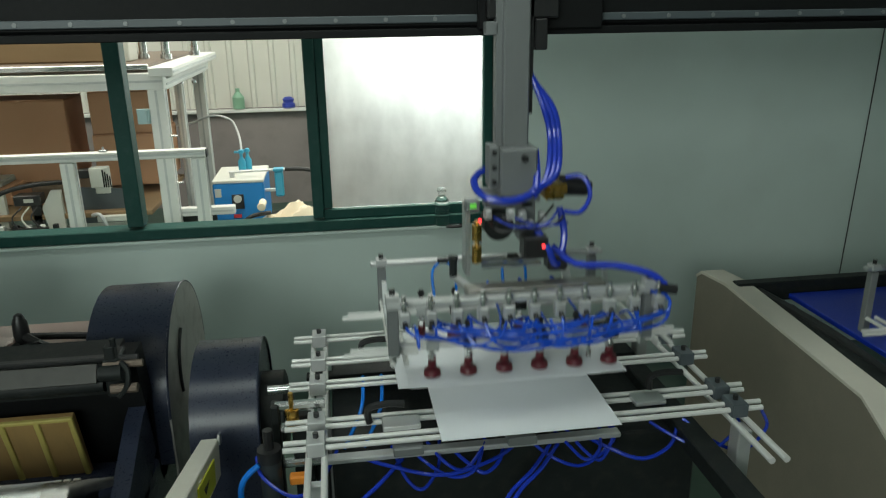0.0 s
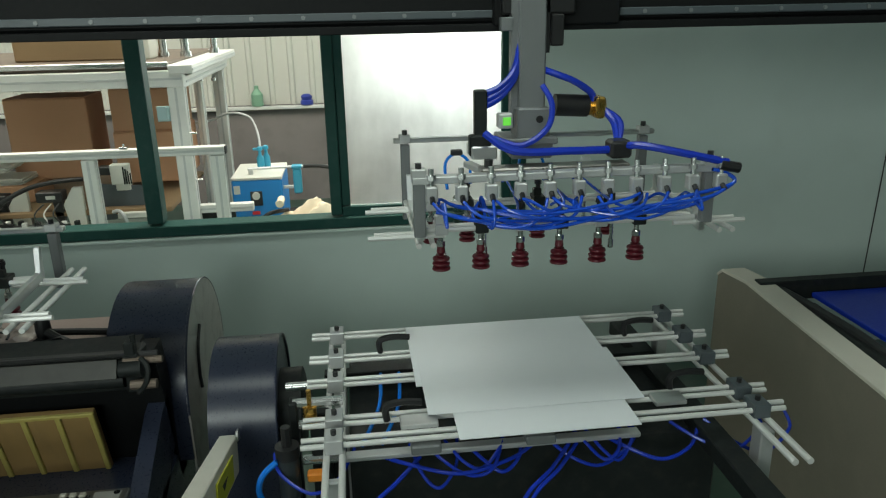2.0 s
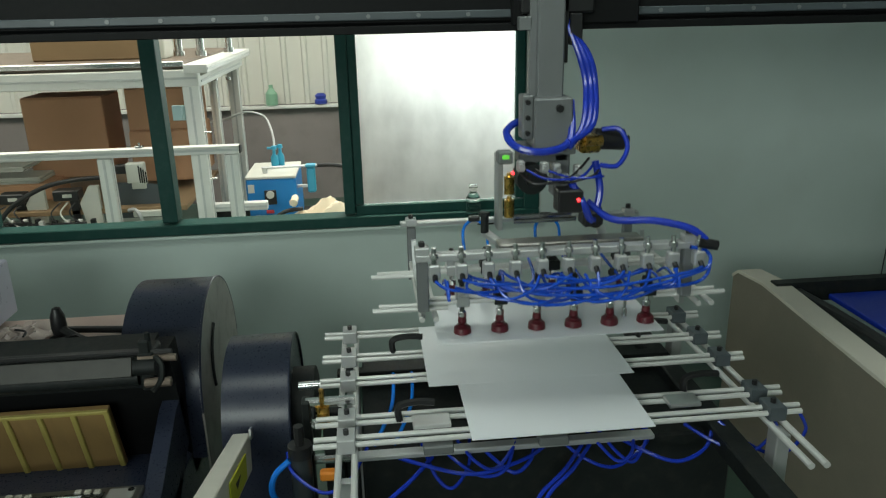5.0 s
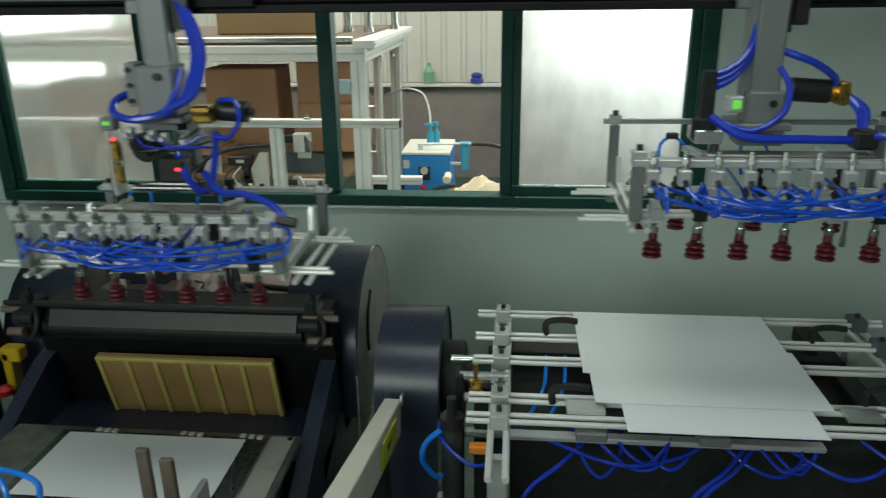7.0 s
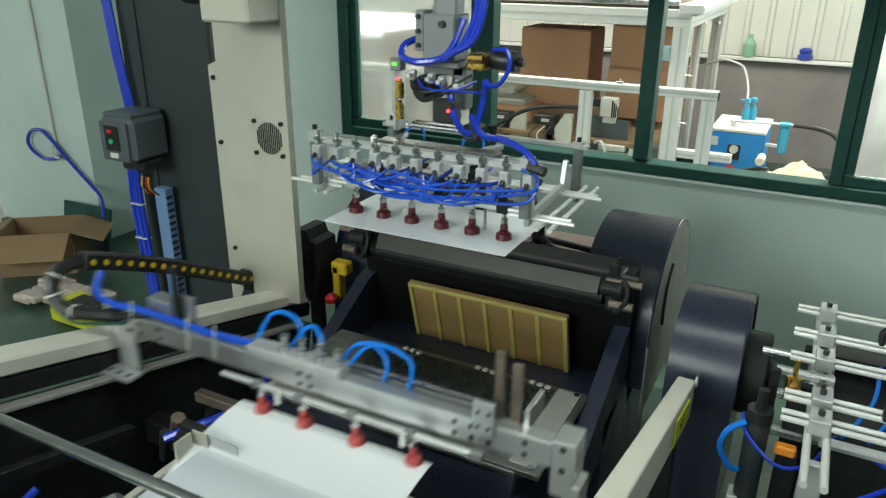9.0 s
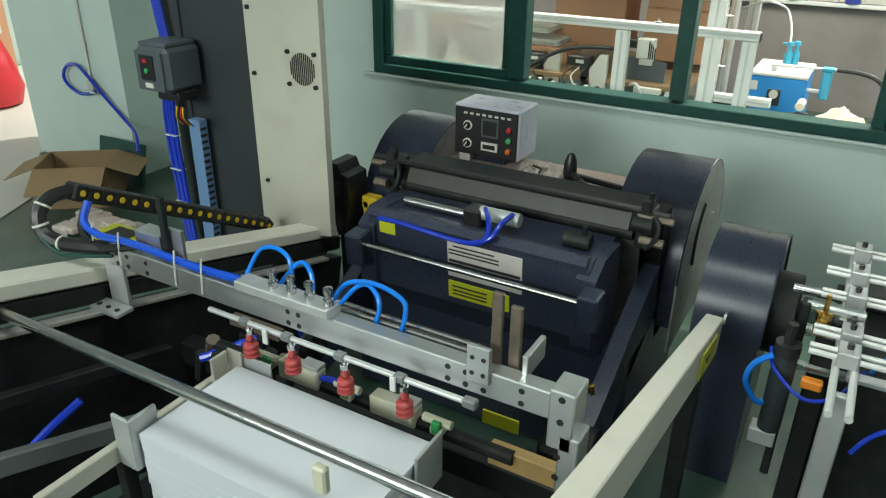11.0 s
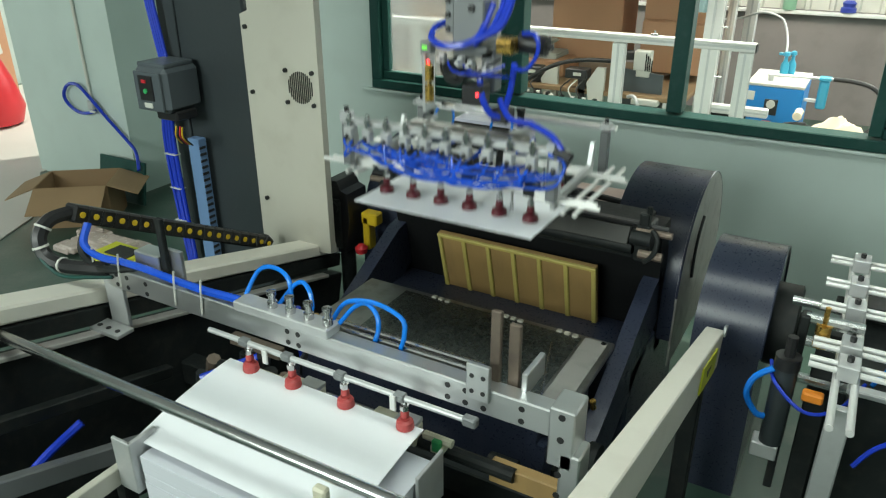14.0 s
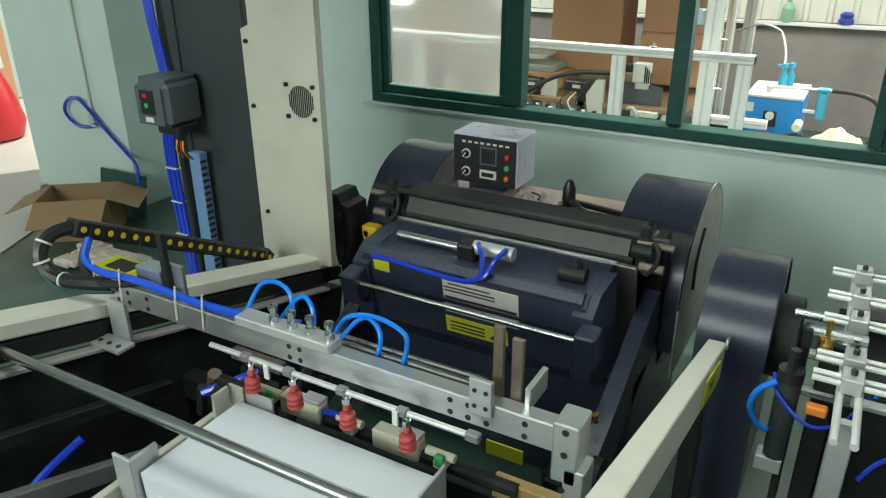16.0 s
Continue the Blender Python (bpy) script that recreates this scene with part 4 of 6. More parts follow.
part("print_band", G().box((-0.925, -0.366, -0.0822), (0.24, 0.010, 0.001), 0), INK, np_)
part("name_plate", G().box((-0.925, -0.325, -0.0795), (0.25, 0.032, 0.004), 0.001), LIGHT_ENAMEL, platen, "pale data plate with dark print")
ws = part("warning_sticker", G().box((-0.945, -0.262, -0.080), (0.21, 0.06, 0.004), 0.001), LABEL_Y, platen, "yellow warning sticker")
for y in (-0.275, -0.26, -0.247):
    part("print_bar", G().box((-0.975, y, -0.0827), (0.12, 0.005, 0.001), 0), INK, ws)
part("print_mark", G().prism([(-0.875, -0.275), (-0.85, -0.245), (-0.90, -0.245)], "z", -0.0835, -0.0825), INK, ws)
part("warning_sticker", G().box((-1.27, -0.425, -0.0775), (0.06, 0.05, 0.004), 0.001), LABEL_Y, platen, "yellow warning sticker")
part("air_cylinder", G().cyl((-0.99, -0.49, 0.03), (-0.86, -0.49, 0.03), 0.022, 14), ALU_MATT, platen, "small grey air cylinder")
part("solenoid", G().box((-1.01, -0.475, 0.03), (0.06, 0.06, 0.06), 0.006), BLACK, platen)
part("knuckle", G().cyl((-0.72, -0.465, 0.04), (-0.64, -0.465, 0.04), 0.024, 12).cyl((-0.66, -0.49, 0.04), (-0.66, -0.515, 0.04), 0.008, 8), DARK_STEEL, platen)
part("rear_cylinder", G().cyl((-1.28, -0.46, 0.05), (-1.05, -0.46, 0.05), 0.014, 12), STEEL, platen)
part("air_hose", G().tube([(-0.97, -0.51, 0.02), (-0.93, -0.515, -0.04), (-0.91, -0.49, -0.085), (-0.93, -0.46, -0.095), (-1.0, -0.445, -0.09), (-1.12, -0.45, -0.088), (-1.22, -0.455, -0.085), (-1.30, -0.45, -0.08)], 0.008, 8), HOSE, platen)
part("air_hose", G().tube([(-0.88, -0.51, 0.02), (-0.885, -0.51, -0.05), (-0.90, -0.48, -0.09), (-0.96, -0.452, -0.095)], 0.008, 8), HOSE, platen)
for x, y in ((-0.565, -0.40), (-0.565, -0.03), (-1.39, -0.40)):
    part("bolt", G().cyl((x, y, 0.21), (x, y, 0.215), 0.009, 8), STEEL, platen)
for k, x in enumerate((-1.12, -0.86, -0.68)):
    for d in (-0.026, 0.0, 0.026):
        part("gauge_pad", G().box((x + d, -0.028 - 0.1 * d, 0.214), (0.017, 0.016, 0.009), 0.002), CREAM, platen)
part("stay_bar", G().cyl((-0.70, -0.10, 0.214), (-0.62, -0.38, 0.214), 0.004, 6), STEEL, platen)

# ---------- feeder ----------
rail_dir = Vector((0, 1.31, -0.335)).normalized()
tilt = math.atan2(-0.335, 1.31)
feed_rail = thing("feeder_rail", "sloping feeder rail with a beige cover", "machine rail", "feeder rails")
L0 = Matrix.Translation((-1.75, 0.50, 0.905)) @ Matrix.Rotation(tilt, 4, "X")
part("cover", G().box((0, 0.76, -0.02), (0.10, 1.5, 0.045), 0.006, L0), BEIGE, feed_rail)
part("inner_track", G().box((0.02, 0.76, -0.075), (0.05, 1.5, 0.05), 0.004, L0), DARK_STEEL, feed_rail)
part("lower_track", G().box((0.065, 0.72, -0.115), (0.035, 1.35, 0.012), 0.002, L0), WORN_COVER, feed_rail)
# beam deepened into a dark wall that stands for the pit's shade
part("side_beam_blind", G().box((0.03, 0.76, -0.40), (0.06, 1.5, 0.55), 0.004, L0), DARK_STEEL, feed_rail)
part("leg", G().box((-1.74, 0.62, 0.28), (0.06, 0.08, 0.56), 0.004), DARK_STEEL, feed_rail)
part("leg", G().box((-1.74, 1.85, 0.18), (0.06, 0.08, 0.36), 0.004), DARK_STEEL, feed_rail)
rail_r = thing("feeder_rail", "sloping beige feeder rail beside the press", "machine rail", "feeder rails")
L1 = Matrix.Translation((-0.28, 1.83, 0.625)) @ Matrix.Rotation(math.atan2(-0.27, 1.0), 4, "X")
part("cover", G().box((0, -0.65, -0.055), (0.05, 1.3, 0.11), 0.003, L1), BEIGE, rail_r)
part("end_tab", G().box((0.028, -0.005, 0.0), (0.008, 0.03, 0.03), 0.001, L1), ALU, rail_r)
part("warning_sticker", G().box((0.028, -0.22, -0.06), (0.004, 0.22, 0.07), 0, L1), LABEL_Y, rail_r, "yellow warning sticker")
part("sticker_mark", G().prism([(-0.27, -0.05), (-0.2, -0.05), (-0.25, -0.07)], "x", 0.0301, 0.0312), INK, rail_r).matrix_local = L1
part("leg", G().box((-0.28, 1.6, 0.30), (0.045, 0.06, 0.60), 0.003), DARK_STEEL, rail_r)
part("leg", G().box((-0.28, 0.75, 0.38), (0.045, 0.06, 0.76), 0.003), DARK_STEEL, rail_r)

FX, FY, FZ = -0.937, 0.89, 0.745  # cup lips of the feeder at its home place
feeder = thing("feeder_bar", "drilled aluminium feeder crossbar with four red suction cups", "feeder bar")
bar = part("bar", G().box((-0.10, 0.055, 0.145), (1.26, 0.04, 0.06), 0.003), ALU, feeder)
rnd = random.Random(2)
for x in (-0.69, -0.65, -0.58, -0.12, -0.09, 0.29, 0.33, 0.37, 0.45):
    for z in (0.13, 0.158):
        part("hole", G().cyl((x, 0.0365, z), (x, 0.034, z), 0.0065, 10), BLACK, bar)
part("end_block", G().box((0.535, 0.055, 0.13), (0.05, 0.07, 0.13), 0.003).box((0.555, 0.05, 0.03), (0.04, 0.06, 0.14), 0.003), ALU, feeder)
for z in (0.18, 0.13, 0.05, 0.0):
    part("hole", G().cyl((0.535, 0.0205, z), (0.535, 0.0185, z), 0.007, 10), BLACK, feeder)
part("angle_plate", G().box((0.36, 0.032, 0.19), (0.05, 0.012, 0.08), 0.002), ALU, feeder)
for dx in (-0.012, 0.012):
    for dz in (0.17, 0.205):
        part("hole", G().cyl((0.36 + dx, 0.0265, dz), (0.36 + dx, 0.0245, dz), 0.005, 8), BLACK, feeder)
part("angle_bracket", G().box((0.44, 0.11, 0.19), (0.012, 0.09, 0.05), 0.002), ALU, feeder)
part("stop_blade", G().box((0.375, 0.075, 0.25), (0.022, 0.012, 0.16), 0.002), RUSTY, feeder)
part("stop_blade", G().box((0.41, 0.085, 0.225), (0.024, 0.012, 0.16), 0.002), RUSTY, feeder)
part("stop_blade", G().box((-0.54, 0.075, 0.25), (0.02, 0.014, 0.16), 0.002), DARK_STEEL, feeder)
part("angle_plate", G().box((-0.52, 0.09, 0.20), (0.05, 0.012, 0.09), 0.002), ALU, feeder)
part("sensor_block", G().box((-0.60, 0.09, 0.20), (0.09, 0.05, 0.05), 0.003), ALU, feeder)
part("left_bracket", G().box((-0.72, 0.045, 0.085), (0.07, 0.012, 0.17), 0.002), ALU_MATT, feeder)
part("bracket_foot", G().box((-0.72, 0.01, 0.0), (0.11, 0.055, 0.012), 0.002), ALU_MATT, feeder)
for x in (-0.755, -0.72, -0.685):
    part("hole", G().cyl((x, 0.002, 0.0065), (x, 0.002, 0.0085), 0.007, 10), BLACK, feeder)
part("valve_block", G().box((-0.135, 0.05, 0.187), (0.27, 0.05, 0.024), 0.003), ALU_MATT, feeder)
for k in range(4):
    x = -0.17 + 0.052 * k
    part("fitting", G().lathe([(0.004, 0.2), (0.012, 0.2), (0.012, 0.214), (0.008, 0.216), (0.008, 0.228), (0.011, 0.23), (0.011, 0.24), (0.004, 0.242)], (x, 0.05, 0), 12), STEEL, feeder)
for x0, x1, h in ((-0.27, -0.15, 0.262), (-0.17, -0.09, 0.245), (-0.02, 0.155, 0.245), (0.0, 0.09, 0.238)):
    part("hose", G().tube([(x0, 0.07, 0.195), (x0 + 0.02, 0.10, h - 0.012), ((x0 + x1) / 2, 0.11, h), (x1 - 0.012, 0.10, h - 0.012), (x1, 0.09, 0.20), (x1 - 0.008, 0.085, 0.165)], 0.0055, 8), HOSE_L, feeder)
part("main_hose", G().tube([(-0.80, 0.06, 0.27), (-0.79, 0.03, 0.225), (-0.74, 0.03, 0.20), (-0.66, 0.04, 0.198), (-0.58, 0.045, 0.195), (-0.48, 0.045, 0.19), (-0.38, 0.045, 0.188), (-0.27, 0.05, 0.19)], 0.010, 8), HOSE_M, feeder)
part("cable", G().tube([(-0.82, 0.07, 0.26), (-0.82, 0.04, 0.20), (-0.77, 0.03, 0.17), (-0.70, 0.03, 0.172), (-0.62, 0.05, 0.19)], 0.011, 8), DARK_STEEL, feeder)
for x in (-0.76, -0.66, -0.46, -0.37):
    part("cable_tie", G().tube([(x, 0.03, 0.225), (x - 0.004, 0.028, 0.19), (x - 0.012, 0.03, 0.13)], 0.0025, 5), LABEL_W, feeder)
for dy in (0.095, 0.118):
    part("cylinder_rod", G().cyl((-0.05, dy, 0.165), (0.33, dy, 0.165), 0.007, 10), STEEL, feeder)
cup_bar = thing("cup_bar", "white rod carrying four red suction cups", "suction bar")
part("rod", G().cyl((-0.33, 0.0, 0.074), (0.36, 0.0, 0.074), 0.0065, 12), ALU_MATT, cup_bar)
for x in (-0.21, -0.085, 0.06, 0.21):
    cup(cup_bar, x - 0.0, 0.0, -0.012, 0.019, 0.038, RED_L, 0.028, "F")
    part("collar", G().box((x - 0.01, 0.0, 0.074), (0.026, 0.02, 0.018), 0.003), MAST, cup_bar)
for x in (-0.15, 0.19):
    part("clip", G().box((x, -0.012, 0.062), (0.014, 0.006, 0.035), 0.002), WHITE_ALU, cup_bar)
part("end_collar", G().box((0.36, 0.0, 0.074), (0.03, 0.02, 0.02), 0.003), MAST, cup_bar)

part("chain_bend", G().tube([(-0.948, 0.11, 0.253), (-0.955, 0.05, 0.25), (-0.955, 0.012, 0.215), (-0.935, 0.005, 0.168), (-0.88, 0.015, 0.148), (-0.80, 0.025, 0.155), (-0.72, 0.04, 0.165)], 0.02, 8), BLACK, feeder)
for q, d in (((-0.957, 0.03, 0.236), (0, 0.6, 0.7)), ((-0.948, 0.006, 0.19), (0.3, 0.0, -0.95)), ((-0.88, 0.015, 0.148), (0.9, 0.1, 0.0))):
    d = Vector(d).normalized() * 0.003
    part("cable_tie", G().cyl(Vector(q) - d, Vector(q) + d, 0.0225, 10), LABEL_W, feeder)
part("green_cable", G().tube([(-0.93, -0.012, 0.165), (-0.87, -0.008, 0.132), (-0.79, 0.005, 0.138), (-0.7, 0.03, 0.15)], 0.005, 6), GREEN, feeder)

# energy chain: links lie along the rail and fold under at its far anchor
chain = thing("energy_chain", "black cable drag chain with yellow rivets beside the feeder rail", "cable chain")
LINKS = []
for k in range(24):
    lk = part("link", G().box((0, 0, 0), (0.05, 0.050, 0.05), 0.006), BLACK, chain)
    part("rivet", G().cyl((0.0255, 0, 0), (0.0285, 0, 0), 0.009, 10), SAFETY_Y, lk, "yellow rivet")
    LINKS.append(lk)

# pile of board and its surroundings
PX, PYB, PZ = -0.925, 0.887, 0.695
SW, SD = 0.535, 0.285
stack = thing("paper_stack", "tall stack of white coated board sheets", "paper stack")
rnd = random.Random(6)
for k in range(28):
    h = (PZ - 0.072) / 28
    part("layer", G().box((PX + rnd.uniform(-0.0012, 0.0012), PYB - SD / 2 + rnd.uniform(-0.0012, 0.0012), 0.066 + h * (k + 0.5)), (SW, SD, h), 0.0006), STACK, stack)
solid("pile_pallet", G().box((PX, PYB - SD / 2, 0.035), (0.6, 0.36, 0.06), 0.004), DARK_STEEL, "dark steel lift plate under the paper stack", "lift plate")
guides = thing("pile_guides", "beige guide brackets round the paper stack", "guide rails")
part("corner_guide", G().box((PX - SW / 2 - 0.012, PYB - SD + 0.02, 0.66), (0.01, 0.07, 0.13), 0.002).box((PX - SW / 2 - 0.035, PYB - SD - 0.012, 0.66), (0.055, 0.008, 0.13), 0.002), ALU_MATT, guides)
part("corner_guide", G().box((PX - SW / 2 - 0.03, PYB - 0.03, 0.67), (0.008, 0.05, 0.11), 0.002).box((PX - SW / 2 - 0.012, PYB + 0.004, 0.67), (0.045, 0.006, 0.11), 0.002), BEIGE_DARK, guides)
part("back_stop", G().box((PX - 0.22, PYB + 0.012, 0.66), (0.09, 0.006, 0.11), 0.002), ALU_MATT, guides)
part("back_stop", G().box((PX + SW / 2 + 0.008, PYB - 0.03, 0.65), (0.008, 0.1, 0.12), 0.002), ALU_MATT, guides)
part("side_channel", G().box((PX - SW / 2 - 0.07, PYB - 0.22, 0.62), (0.02, 0.52, 0.045), 0.002), BEIGE_DARK, guides)
part("front_tab", G().box((PX + 0.18, 0.64, 0.75), (0.03, 0.02, 0.06), 0.006), IVORY, guides)
part("tie_tube", G().cyl((-1.80, 0.648, 0.80), (-0.25, 0.66, 0.80), 0.0135, 16), STEEL, guides, "polished steel cross tube")
part("support_post", G().box((-1.2 - 0.06, 0.60, 0.3), (0.03, 0.03, 0.6), 0.002), DARK_STEEL, guides)
blower = thing("separator_bar", "row of ivory air separators on a dark bar behind the stack", "air separator")
part("bar", G().cyl((-1.36, 0.985, 0.635), (-0.52, 0.985, 0.635), 0.016, 10), DARK_STEEL, blower)
for x in (-1.08, -0.81):
    part("nozzle_block", G().box((x, 0.98, 0.655), (0.12, 0.04, 0.05), 0.004), IVORY, blower)
    part("cap", G().box((x + 0.03, 0.985, 0.683), (0.055, 0.035, 0.012), 0.002), ALU_MATT, blower)
for x in (-1.17, -0.93, -0.69):
    part("fitting", G().cyl((x - 0.04, 0.97, 0.672), (x + 0.03, 0.97, 0.672), 0.010, 8).box((x, 0.965, 0.656), (0.03, 0.03, 0.02), 0.003), IVORY, blower)
    part("green_clip", G().box((x, 0.955, 0.667), (0.022, 0.014, 0.03), 0.003), GREEN_P, blower)
for x in (-0.96,):
    part("hose", G().tube([(x - 0.06, 0.98, 0.66), (x, 0.97, 0.675), (x + 0.05, 0.98, 0.65)], 0.008, 8), HOSE, blower)
part("wood_strip", G().box((-0.50, 1.0, 0.62), (0.16, 0.03, 0.05), 0.003), DIEWOOD, blower)
pit = thing("feeder_machine", "dark greasy feeder base frame with cables", "machine base")
part("base_tray", G().box((-1.0, 0.75, 0.02), (1.5, 1.5, 0.02), 0.002), DARK_STEEL, pit)
part("cross_beam", G().box((-1.05, 1.15, 0.42), (1.3, 0.06, 0.08), 0.004), DARK_STEEL, pit)
part("diagonal", G().box((0, 0, 0), (0.03, 0.55, 0.05), 0.003, Matrix.Translation((-1.52, 0.62, 0.50)) @ Matrix.Rotation(radians(-20), 4, "X")), MAST, pit)
part("diagonal", G().box((0, 0, 0), (0.03, 0.6, 0.035), 0.003, Matrix.Translation((-1.60, 0.72, 0.60)) @ Matrix.Rotation(radians(-15), 4, "X")), DARK_STEEL, pit)
for k in range(9):
    x, y = -1.50 + 0.07 * (k % 5), 1.02 + 0.05 * (k // 3)
    part("pump_part", G().cyl((x, y, 0.46 + 0.02 * (k % 3)), (x + 0.03, y - 0.01, 0.56 + 0.015 * (k % 4)), 0.014 + 0.006 * (k % 2), 8), (DARK_STEEL, BLACK, RUSTY)[k % 3], pit)
part("valve_arm", G().box((-1.36, 1.12, 0.62), (0.18, 0.03, 0.03), 0.003), RUSTY, pit)
part("hose", G().tube([(-1.6, 0.55, 0.47), (-1.58, 0.62, 0.52), (-1.55, 0.70, 0.57)], 0.011, 8), HOSE, pit)
part("hose", G().tube([(-1.46, 1.0, 0.55), (-1.4, 1.05, 0.575), (-1.34, 1.10, 0.60)], 0.012, 8), HOSE, pit)
part("thick_hose", G().tube([(-1.56, 1.55, 0.05), (-1.56, 1.52, 0.3), (-1.55, 1.5, 0.5)], 0.014, 8), HOSE, pit)

# sprung tensioner at the table's left end
ten = thing("air_cylinder_unit", "upright air cylinder with brass and orange fittings", "pneumatic cylinder")
part("barrel", G().cyl((-0.075, 1.49, 0.55), (-0.075, 1.49, 0.76), 0.026, 18), GREY_COL, ten)
part("head_cap", G().cyl((-0.075, 1.49, 0.76), (-0.075, 1.49, 0.79), 0.029, 12).cyl((-0.075, 1.49, 0.79), (-0.075, 1.49, 0.84), 0.012, 8), BLACK, ten)
part("foot", G().box((-0.085, 1.49, 0.53), (0.06, 0.05, 0.04), 0.003), ALU_MATT, ten)
part("arm", G().box((-0.06, 1.56, 0.62), (0.02, 0.04, 0.5), 0.003), DARK_STEEL, ten)
part("brass_oiler", G().cyl((-0.02, 1.55, 0.80), (-0.02, 1.55, 0.855), 0.017, 12).cyl((-0.02, 1.55, 0.855), (-0.02, 1.55, 0.90), 0.006, 8), BRASS, ten)
part("orange_valve", G().box((-0.01, 1.49, 0.70), (0.045, 0.026, 0.024), 0.004), mat("orange_valve_plastic", (0.75, 0.25, 0.03), 0.4), ten)
part("plate", G().box((0.0, 1.58, 0.45), (0.05, 0.03, 0.75), 0.003), DARK_STEEL, ten)
part("hose", G().tube([(-0.1, 1.47, 0.76), (-0.135, 1.46, 0.73), (-0.145, 1.46, 0.68), (-0.12, 1.47, 0.63), (-0.1, 1.48, 0.62)], 0.0075, 8), HOSE_L, ten)
for z in (0.7, 0.8, 0.86):
    part("collar", G().cyl((-0.06, 1.56, z), (0.06, 1.56, z), 0.013, 10), STEEL, ten)

# ---------- column, cabinet and wall things ----------
col = thing("gantry_column", "dark grey steel column carrying the gantry", "column")
part("shaft", G().box((-2.20, 2.02, 1.35), (0.44, 0.36, 2.7), 0.008), GREY_COL, col)
part("edge_strip", G().box((-2.34, 1.836, 1.35), (0.05, 0.012, 2.66), 0.003), GREY_COL, col)
cab = thing("electric_cabinet", "beige sheet-metal cabinet panel with a fan grille", "cabinet")
part("panel", G().prism([(-1.972, 0.5), (-1.645, 0.55), (-1.645, 2.3), (-1.93, 2.3), (-1.935, 1.40), (-1.972, 1.385)], "y", 1.815, 1.845), BEIGE_DARK, cab)
for k in range(13):
    dx = -0.05 + k * 0.0083
    h = math.sqrt(max(0.0001, 0.055 ** 2 - dx * dx))
    part("grille_slot", G().box((-1.725 + dx, 1.8135, 1.157), (0.003, 0.004, 2 * h), 0), DARK_STEEL, cab)
for x, z in ((-1.785, 1.212), (-1.67, 1.212), (-1.785, 1.102), (-1.67, 1.102), (-1.95, 1.345), (-1.945, 1.12), (-1.93, 0.72)):
    part("bolt", G().cyl((x, 1.815, z), (x, 1.806, z), 0.008, 8), BLACK, cab)
solid("gearbox_cover", G().box((-1.72, 1.72, 1.62), (0.19, 0.15, 0.15), 0.008), BEIGE_DARK, "pale gearbox cover bolted to the cabinet top", "gearbox")
gm = thing("belt_motor", "dark motor with a curved cable above the cabinet", "motor")
part("body", G().cyl((-1.92, 1.72, 1.66), (-1.82, 1.72, 1.66), 0.07, 18), BLACK, gm)
part("cable", G().tube([(-2.0, 1.75, 1.7), (-1.92, 1.7, 1.76), (-1.8, 1.68, 1.75), (-1.72, 1.7, 1.70)], 0.012, 8), BLACK, gm)
inv = thing("inverter", "grey frequency inverter with green button on the column", "inverter")
part("case", G().box((-2.245, 1.745, 1.115), (0.165, 0.17, 0.165), 0.018), INVERTER, inv)
part("face_panel", G().box((-2.245, 1.656, 1.112), (0.135, 0.012, 0.14), 0.005), INVERTER, inv)
part("top_lid", G().box((-2.245, 1.745, 1.202), (0.14, 0.14, 0.016), 0.006), INVERTER, inv)
part("keypad", G().box((-2.25, 1.649, 1.125), (0.07, 0.008, 0.09), 0.003), BLACK, inv)
part("green_button", G().cyl((-2.25, 1.646, 1.115), (-2.25, 1.640, 1.115), 0.009, 12), GREEN_P, inv)
part("red_window", G().box((-2.255, 1.6445, 1.15), (0.022, 0.005, 0.012), 0.001), RED_P, inv)
part("label", G().box((-2.25, 1.6485, 1.062), (0.04, 0.005, 0.018), 0.001), LABEL_W, inv)
part("terminal_box", G().box((-2.215, 1.74, 1.018), (0.11, 0.10, 0.035), 0.006), BLACK, inv)
for k in range(5):
    part("wire", G().tube([(-2.16 + 0.01 * k, 1.68, 0.99), (-2.17 + 0.012 * k, 1.68, 0.95), (-2.19 + 0.014 * k, 1.72, 0.91)], 0.003, 5), (SAFETY_Y, BLACK, RED_P)[k % 3], inv)
trunk = thing("cable_trunking", "grey-blue slotted cable trunking beside the column", "trunking")
part("channel", G().box((-2.24, 1.80, 0.60), (0.06, 0.04, 0.62), 0.003), TRUNK_BLUE, trunk)
for k in range(22):
    part("slot", G().box((-2.2085, 1.795, 0.33 + 0.026 * k), (0.003, 0.03, 0.010), 0), INK, trunk)
hoses = thing("riser_hoses", "bundle of blue hoses tied along the column", "air hoses")
for k in range(4):
    part("hose", G().tube([(-2.385 + 0.012 * k, 1.80, 2.6), (-2.382 + 0.012 * k, 1.80, 1.6), (-2.33 + 0.012 * k, 1.80, 1.15)], 0.0065, 8, 3), HOSE, hoses)
    part("hose", G().tube([(-2.32 + 0.015 * k, 1.78, 1.06), (-2.345 + 0.016 * k, 1.77, 0.93), (-2.33 + 0.014 * k + 0.006 * (k % 2), 1.76, 0.7), (-2.31 + 0.013 * k, 1.77, 0.3)], 0.0085, 8), HOSE, hoses)
for z in (1.0, 0.84, 0.7, 0.56):
    part("cable_tie", G().box((-2.31, 1.762, z), (0.062, 0.03, 0.004), 0.001), LABEL_W, hoses)
wall_hose = thing("wall_hose", "short blue hose curled from a wall fitting", "air hose")
